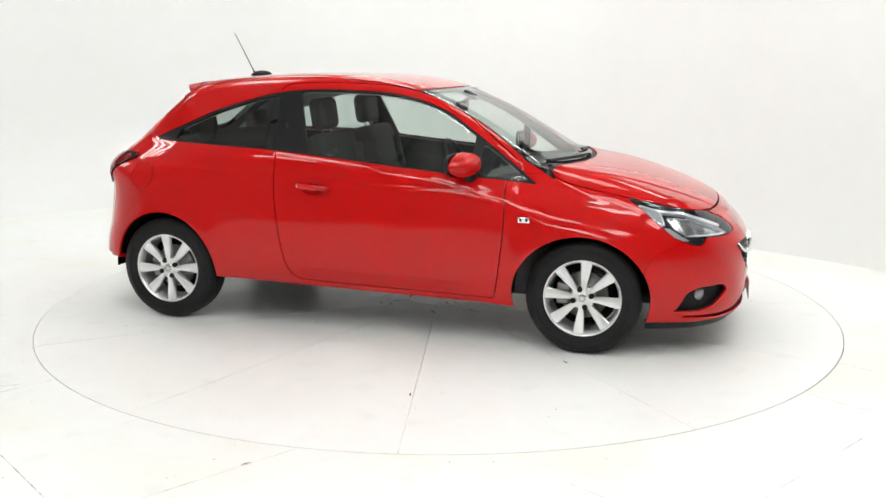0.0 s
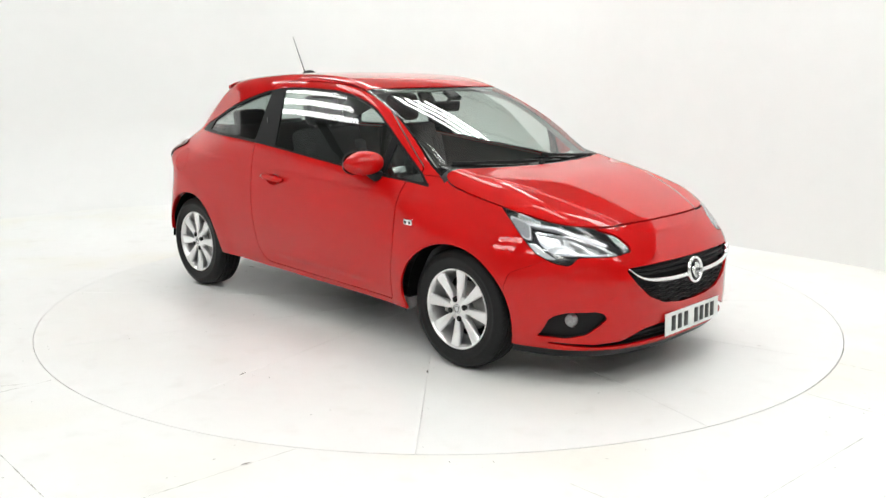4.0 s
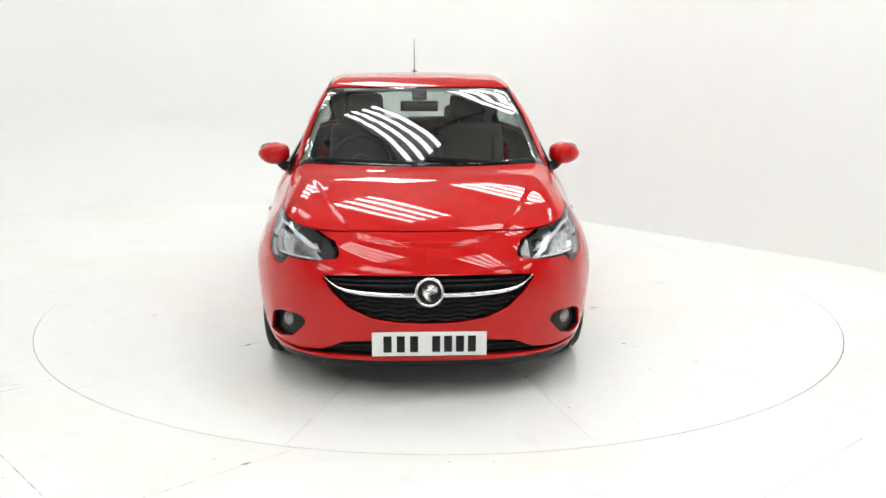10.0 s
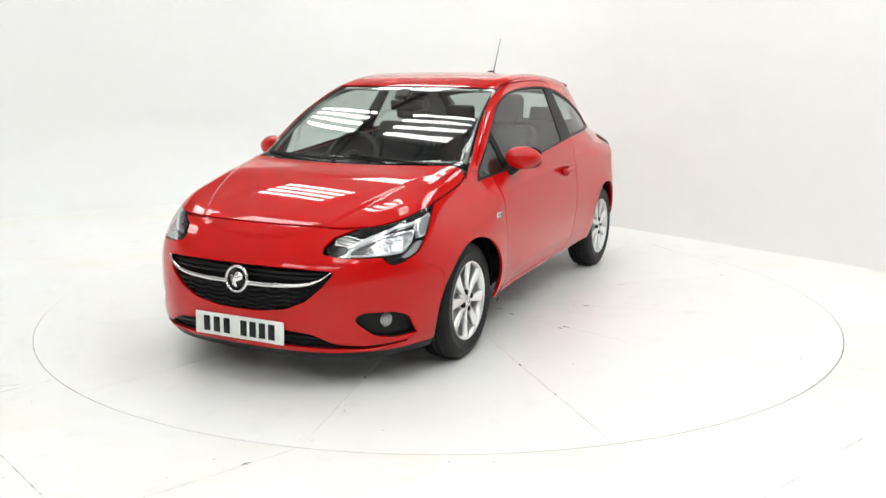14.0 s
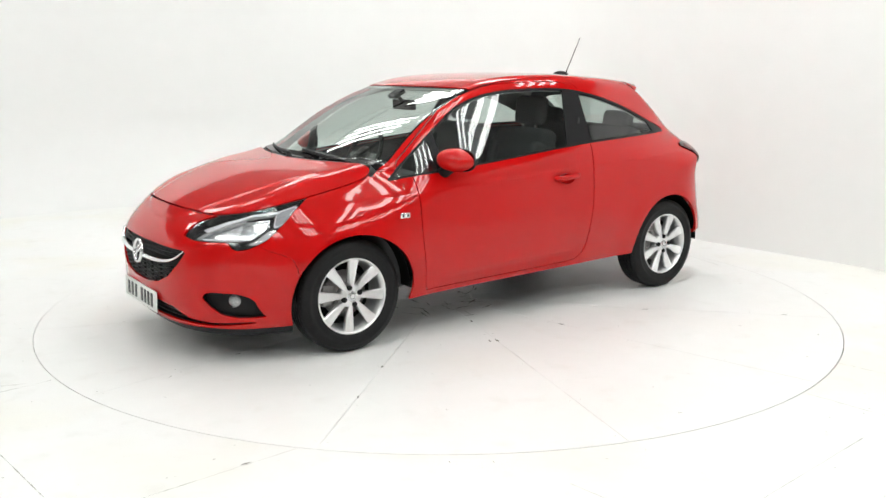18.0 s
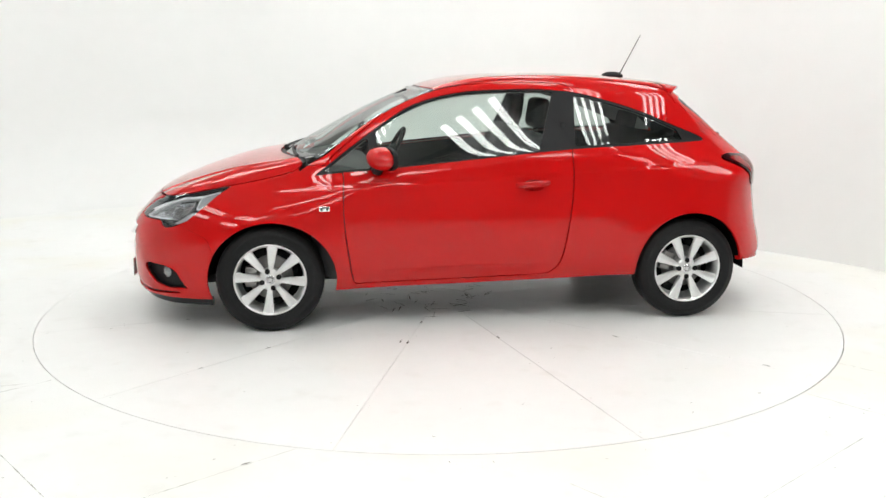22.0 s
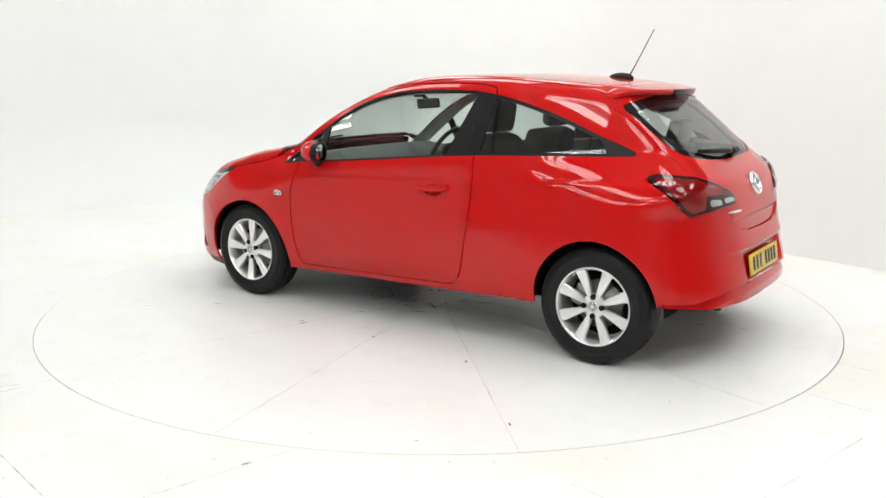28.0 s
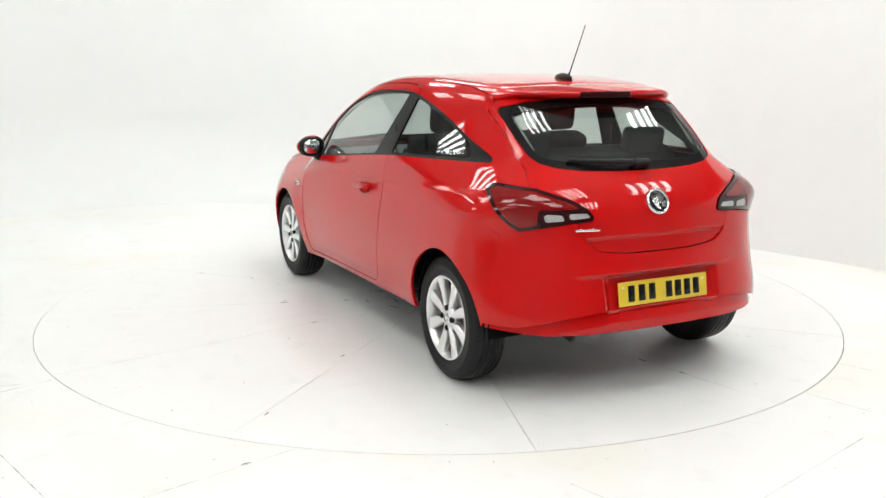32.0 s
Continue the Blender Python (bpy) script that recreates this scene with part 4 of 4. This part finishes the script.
for sgn in LR:
    part("seat_belt", ribbon([[(-0.48, sgn * 0.735, 1.20 - 0.65 * k), (-0.46, sgn * 0.735, 1.20 - 0.65 * k), (-0.46, sgn * 0.738, 1.20 - 0.65 * k)] for k in (0, 0.5, 1)]), M["black"], car)
part("sun_visor_bar", box(0.27, 0.0, 1.372, 0.16, 0.94, 0.016, 0.007), M["headlining"], car)
rv = part("interior_mirror", cushion(0.37, 0, 1.275, 0.03, 0.235, 0.065, 10, 0.014), M["black"], car, "black rear-view mirror")
part("mirror_stem", tube([(0.38, 0, 1.30), (0.44, 0, 1.345)], 0.012, 8), M["black"], rv)
part("sensor_cover", cushion(0.425, 0, 1.345, 0.09, 0.09, 0.03, 28, 0.012), M["black"], rv)


# ---------------------------------------------------------------- wheels
def spoke_bm():
    bm = bmesh.new()
    rows = []
    for r, w, y0, t in ((0.028, 0.0115, 0.081, 0.04), (0.055, 0.0130, 0.0800, 0.04), (0.085, 0.0175, 0.0775, 0.04), (0.12, 0.0235, 0.0770, 0.038), (0.16, 0.0275, 0.079, 0.034), (0.19, 0.0320, 0.081, 0.03), (0.202, 0.0350, 0.082, 0.022)):
        rows.append([bm.verts.new(c) for c in ((r, y0 - t, -w * 0.75), (r, y0 - 0.008, -w), (r, y0 - 0.001, -w * 0.80), (r, y0 + 0.0015, 0), (r, y0 - 0.001, w * 0.80), (r, y0 - 0.008, w), (r, y0 - t, w * 0.75))])
    for a, b in zip(rows, rows[1:]):
        for k in range(6):
            bm.faces.new((a[k], a[k + 1], b[k + 1], b[k]))
    bmesh.ops.recalc_face_normals(bm, faces=bm.faces)
    return bm


def wheel():
    w = new("wheel")
    tyre = part("tyre", lathe([(0.203, -0.082), (0.212, -0.090), (0.235, -0.0945), (0.265, -0.0945), (0.288, -0.088), (0.303, -0.074), (0.3085, -0.05), (0.3105, 0.0), (0.3085, 0.05), (0.303, 0.074),
                               (0.288, 0.088), (0.270, 0.0935), (0.268, 0.0955), (0.255, 0.0960), (0.253, 0.0945), (0.235, 0.0945), (0.212, 0.090), (0.203, 0.082)], 90), M["rubber"], w)
    for o in (-0.044, -0.015, 0.015, 0.044):
        part("tread_groove", lathe([(0.3112, o - 0.004), (0.3118, o), (0.3112, o + 0.004)], 72), M["gloss"], tyre)
    lugs = bmesh.new()
    for k in range(72):
        for sgn in LR:
            b = box(0.3020, sgn * 0.063, 0, 0.007, 0.020, 0.006, 0.0, 1, Matrix.Rotation(radians(22 * sgn), 4, "X"))
            bmesh.ops.rotate(b, cent=(0, 0, 0), matrix=Matrix.Rotation(radians(5 * k), 3, "Y"), verts=b.verts)
            merge(lugs, b)
    tagged(part("tread_lug", lugs, M["rubber"], tyre, smooth=False), kind="stuff")
    part("rim", lathe([(0.200, -0.08), (0.203, 0.078), (0.209, 0.089), (0.207, 0.0915), (0.203, 0.0905), (0.1985, 0.082), (0.190, 0.070), (0.188, 0.03), (0.182, -0.06), (0.182, -0.08)], 80), M["alloy"], w)
    base = spoke_bm()
    for i in range(8):
        bm = base.copy()
        bmesh.ops.rotate(bm, cent=(0, 0, 0), matrix=Matrix.Rotation(radians(45 * i + 22.5), 3, "Y"), verts=bm.verts)
        part("spoke", bm, M["alloy"], w, smooth=False)
    base.free()
    part("hub", lathe([(0, 0.083), (0.030, 0.083), (0.033, 0.080), (0.050, 0.078), (0.062, 0.074), (0.066, 0.062), (0.066, 0.03), (0, 0.03)], 40), M["alloy"], w)
    cap = part("centre_cap", lathe([(0, 0.0868), (0.020, 0.0862), (0.026, 0.084), (0.028, 0.08)], 28), M["bezel"], w)
    part("cap_ring", lathe([(0.0135, 0.0868), (0.015, 0.0880), (0.0165, 0.0868)], 24), M["gloss"], cap)
    for i in range(4):
        a = radians(90 * i)
        bm = lathe([(0, 0.0880), (0.0065, 0.0880), (0.0075, 0.0860), (0.0145, 0.0860), (0.0152, 0.07)], 16)
        bmesh.ops.translate(bm, vec=(0.050 * math.cos(a), 0, 0.050 * math.sin(a)), verts=bm.verts)
        part("wheel_bolt", bm, M["rubber"], w)
    part("brake_disc", lathe([(0.05, 0.02), (0.065, 0.02), (0.068, 0.002), (0.128, 0.002), (0.128, -0.02), (0.05, -0.02)], 48), M["steel"], w)
    bm = box(0.11, -0.005, 0, 0.075, 0.06, 0.12, 0.015, 3)
    bmesh.ops.rotate(bm, cent=(0, 0, 0), matrix=Matrix.Rotation(radians(-20), 3, "Y"), verts=bm.verts)
    part("brake_calliper", bm, M["steel"], w)
    part("drum_back", lathe([(0, -0.04), (0.178, -0.04), (0.180, -0.06), (0, -0.06)], 32), M["gloss"], w)
    return w


first = wheel()
first.parent = car
first.matrix_basis = pose(1.2555, 0.736, 0.3105, 0, 17.5, 0)
for x, sgn, a in ((-1.2555, 1, 0.5), (1.2555, -1, 17.5), (-1.2555, -1, 25.5)):
    copy_thing(first, pose(x, 0.736 * sgn, 0.3105, 0, a, 0 if sgn > 0 else 180))

# ---------------------------------------------------------------- studio
R = 2.489
HUB = 0.215
turntable = tagged(new("turntable"), "round white painted turntable of twelve worn wedge boards", "turntable")


def wedge(k):
    """One board of the turntable between two radial joints with worn, uneven edges."""
    rnd = random.Random(100 + k)
    bm = bmesh.new()
    n = 60

    def edge(a, sgn):
        out = []
        w = 0.0
        for i in range(n + 1):
            r = HUB + 0.004 + (R - HUB - 0.004) * i / n
            w = 0.7 * w + rnd.uniform(-0.5, 0.6)
            half = 0.0006 + 0.0011 * max(0.0, min(1.6, w))
            if rnd.random() < 0.04:
                half += rnd.uniform(0.001, 0.004)
            out.append((r * math.cos(a) - sgn * half * math.sin(a), r * math.sin(a) + sgn * half * math.cos(a)))
        return out

    a0, a1 = radians(12.5 + 30 * k), radians(12.5 + 30 * (k + 1))
    lo, hi = edge(a0, 1), edge(a1, -1)
    arc = [(R * math.cos(a), R * math.sin(a)) for a in np.linspace(a0, a1, 26)[1:-1]]
    inner = [((HUB + 0.004) * math.cos(a), (HUB + 0.004) * math.sin(a)) for a in np.linspace(a1, a0, 8)[1:-1]]
    ring = lo + arc + hi[::-1] + inner
    top = [bm.verts.new((x, y, 0.0)) for x, y in ring]
    low = [bm.verts.new((x, y, -0.018)) for x, y in ring]
    bm.faces.new(top)
    for i in range(len(ring)):
        j = (i + 1) % len(ring)
        bm.faces.new((top[i], low[i], low[j], top[j]))
    bmesh.ops.triangulate(bm, faces=[f for f in bm.faces if len(f.verts) > 4])
    bmesh.ops.recalc_face_normals(bm, faces=bm.faces)
    return bm


for k in range(12):
    part("board", wedge(k), M["table"], turntable, smooth=False)
part("hub_plate", lathe([(0, 0.0), (HUB - 0.003, 0.0), (HUB, -0.002), (HUB, -0.018)], 60, "z"), M["table"], turntable, smooth=False)
part("deck", lathe([(0, -0.018), (R - 0.002, -0.018), (R - 0.002, -0.05), (0, -0.05)], 120, "z"), M["joint"], turntable, smooth=False)
# chips and scuffs in the paint, screws along the joints
rnd = random.Random(5)


def chip(x, y, length, width, turn):
    bm = bmesh.new()
    n = 9
    ring = []
    for i in range(2 * n):
        a = math.pi * i / n
        k = rnd.uniform(0.45, 1.0)
        u, v = length * k * math.cos(a), width * k * math.sin(a)
        ring.append(bm.verts.new((x + u * math.cos(turn) - v * math.sin(turn), y + u * math.sin(turn) + v * math.cos(turn), 0.0008)))
    bm.faces.new(ring)
    return bm


def on_disc(r, deg, *rest):
    a = radians(deg)
    part("paint_chip", chip(r * math.cos(a), r * math.sin(a), *rest), M["joint"], turntable, smooth=False)


for r, deg, ln, wd in ((1.03, 72.5, 0.035, 0.007), (1.02, 70.2, 0.03, 0.006), (1.50, -47.6, 0.035, 0.006), (0.62, 72.4, 0.03, 0.008), (1.63, 12.6, 0.02, 0.006), (0.98, 102.6, 0.03, 0.007),
                       (1.46, 42.4, 0.022, 0.006), (1.9, 42.5, 0.018, 0.004), (1.83, -78, 0.03, 0.005), (1.7, -167.3, 0.04, 0.006), (1.95, -167.4, 0.03, 0.005), (2.2, 133, 0.03, 0.006), (1.35, 131, 0.03, 0.006)):
    on_disc(r, deg, ln, wd, radians(deg))
for k in range(12):
    for r in (0.34, 0.9, 1.45, 2.0, 2.42):
        for s in (-1, 1):
            a = radians(12.5 + 30 * k) + s * 0.022 / r * 1.2
            if rnd.random() < 0.75:
                part("screw", chip(r * math.cos(a), r * math.sin(a), 0.0035, 0.0035, 0), M["scuff"], turntable, smooth=False)
for k in range(46):
    r, a = 2.4 * math.sqrt(rnd.random()), rnd.uniform(0, 6.28)
    part("scuff", chip(r * math.cos(a), r * math.sin(a), rnd.uniform(0.004, 0.016), rnd.uniform(0.0015, 0.004), rnd.uniform(0, 3)), M["scuff"], turntable, smooth=False)
# cracked paint round the hub
for k in range(44):
    a = rnd.uniform(0, 6.28)
    r = rnd.uniform(0.16, 0.50)
    part("crack", chip(r * math.cos(a), r * math.sin(a), rnd.uniform(0.03, 0.09), rnd.uniform(0.002, 0.006), a + rnd.choice((0, 1.57, 0.6))), M["joint"], turntable, smooth=False)

bm = lathe([(R + 0.0040, -0.05), (R + 0.0040, -0.001), (R + 0.0048, 0.0), (14, 0.0)], 240, "z")
bmesh.ops.translate(bm, vec=(0.0009, -0.0007, 0), verts=bm.verts)
floor = tagged(part("floor", bm, M["floor"], smooth=False), kind="structure")
tagged(part("pit", lathe([(0, -0.06), (R + 0.3, -0.06)], 90, "z"), M["black"]), kind="structure")


def floor_joint(x0, y0, x1, y1):
    """A thin worn joint between two sheets of the fixed floor."""
    bm = bmesh.new()
    d = Vector((x1 - x0, y1 - y0, 0))
    n = max(6, int(d.length / 0.03))
    side = Vector((-d.y, d.x, 0)).normalized()
    row = []
    for i in range(n + 1):
        c = Vector((x0, y0, 0.0008)) + d * (i / n)
        w = 0.0006 + (rnd.uniform(0.0, 0.0022) if rnd.random() < 0.35 else 0)
        row.append((bm.verts.new(c + side * w), bm.verts.new(c - side * w)))
    for a, b in zip(row, row[1:]):
        bm.faces.new((a[0], a[1], b[1], b[0]))
    part("floor_joint", bm, M["scuff"], floor, smooth=False)


for seg in ((-1.74, -2.5, -1.0, -3.3), (-0.57, -2.44, -1.6, -3.35), (1.79, -2.31, 0.9, -3.1), (1.76, -1.80, 2.35, -2.45), (0.5, -2.74, 1.05, -3.3), (-2.15, -1.75, -2.0, -1.70), (-1.9, -1.65, -3.4, -3.1), (2.18, 1.0, 1.8, 1.95), (2.1, -1.35, 3.3, -2.5)):
    floor_joint(*seg)
part("paint_chip", chip(-0.745, -2.58, 0.035, 0.006, 0.72), M["joint"], floor, smooth=False)
for k in range(70):
    a, r = rnd.uniform(-2.9, 0.3), rnd.uniform(2.53, 3.4)
    part("scuff", chip(r * math.cos(a), r * math.sin(a), rnd.uniform(0.003, 0.010), rnd.uniform(0.002, 0.004), rnd.uniform(0, 3)), M["scuff"], floor, smooth=False)


def cove(name, pts, h, fillets, material, smooth=True):
    """A wall with an outer face, rising from the floor along plan points, with a curved foot."""
    bm = bmesh.new()
    cols, backs = [], []
    for i, p in enumerate(pts):
        p = Vector(p)
        d = (Vector(pts[min(i + 1, len(pts) - 1)]) - Vector(pts[max(i - 1, 0)])).normalized()
        n = Vector((d.y, -d.x))
        f = max(0.002, fillets[i])
        prof = [(f * (1 - math.sin(a)), f * (1 - math.cos(a))) for a in np.linspace(0, math.pi / 2, 14)] + [(0, f + (h - f) * k / 6) for k in range(1, 7)]
        cols.append([bm.verts.new((p.x + n.x * o, p.y + n.y * o, z + 0.0005)) for o, z in prof])
        backs.append([bm.verts.new((p.x - n.x * 0.12, p.y - n.y * 0.12, z)) for z in (0, h)])
    for a, b in zip(cols, cols[1:]):
        for k in range(len(a) - 1):
            bm.faces.new((a[k], b[k], b[k + 1], a[k + 1]))
    for a, b in zip(backs, backs[1:]):
        bm.faces.new((a[0], a[1], b[1], b[0]))
    return tagged(part(name, bm, material, smooth=smooth), kind="structure")


path = spline([(-7.4, -4.0), (-7.2, -1.5), (-6.3, 1.8), (-4.7, 4.0), (-2.9, 4.95), (-1.2, 4.75), (0.3, 3.95), (1.0, 3.42), (1.697, 2.682), (2.552, 1.75), (3.396, 0.814), (4.5, -0.40), (6.0, -2.05), (7.5, -3.7)], 8)
feet = [0.9 * float(1 - step(np.float64(p[0]), -1.5, 0.6)) for p in path]
GREY = mat("grey_wall", (0.36, 0.355, 0.35), 0.7, grain=0.1, scale=4)
cove("wall_north", [tuple(p) for p in path], 3.0, feet, M["wall"])
# unseen grey hall walls, above the white cove and south, added to shape reflections
cove("wall_back", [(-7.7, -4.2), (-7.7, 5.4), (7.8, 5.4), (7.8, -4.2)], 4.6, [0] * 4, GREY, False)
cove("wall_south", [(7.8, -4.2), (7.8, -10), (-7.7, -10), (-7.7, -4.2)], 4.6, [0] * 4, GREY, False)
tagged(part("ceiling", box(0.2, -2.4, 4.66, 18, 17, 0.1), mat("ceiling_white", (0.58, 0.57, 0.56), 0.8, grain=0.1, scale=4), smooth=False), kind="structure")
for k in range(9):
    u = -8 + 2.0 * k
    bm = box(0, 0, 0, 0.06, 16, 0.10, 0.01)
    bmesh.ops.transform(bm, matrix=pose(0.682 * u, -0.731 * u - 1.5, 4.53, 0, 0, -47), verts=bm.verts)
    tagged(part("ceiling_beam", bm, M["joint"], smooth=False), kind="structure")

LAMP = mat("tube_light", (1, 1, 1), emit=(0.974, 1.0, 0.966), power=TUBE_POWER)
BODY = mat("lamp_body", (0.2, 0.2, 0.2), 0.6)


def bank():
    e = tagged(new("ceiling_light"), "bank of white fluorescent tubes hung under the ceiling", "ceiling light", "ceiling light banks")
    part("reflector_tray", box(0, 0, 0.05, 1.55, 0.84, 0.02, 0.004), BODY, e)
    for i in range(4):
        part("tube", box(0, (i - 1.5) * 0.19, 0, 1.5, 0.08, 0.03, 0.012), LAMP, e)
    return e


one = bank()
# spots read from reflections on the car, plus unseen fill banks left and south
spots = [(-0.7, 3.9), (0.95, 2.5), (2.8, 0.8), (4.0, -1.3), (-2.1, 2.9), (-0.5, 1.2), (1.1, -0.5), (2.5, -2.3), (4.3, -4.0), (-4.2, 2.3), (-2.6, 0.6), (-5.6, 1.0),
         (-0.95, -2.55), (1.3, -3.3), (2.7, -5.0), (-0.8, -4.5), (0.8, -6.1), (-3.9, -4.3), (-2.25, -6.0), (-0.65, -7.6), (-5.3, -5.1), (-3.7, -7.0)]
one.matrix_basis = pose(*spots[0], 4.25, 0, 0, -47)
for x, y in spots[1:]:
    copy_thing(one, pose(x, y, 4.25, 0, 0, -47))


# ---------------------------------------------------------------- what moves
def motions():
    rows_t = [(k / 5, pose(0, 0, 0, 0, 0, turned(k / 5))) for k in range(161)]
    walk(turntable, rows_t)
    walk(car, [(t, m @ pose(OFF[0], OFF[1], 0)) for t, m in rows_t])


motions()
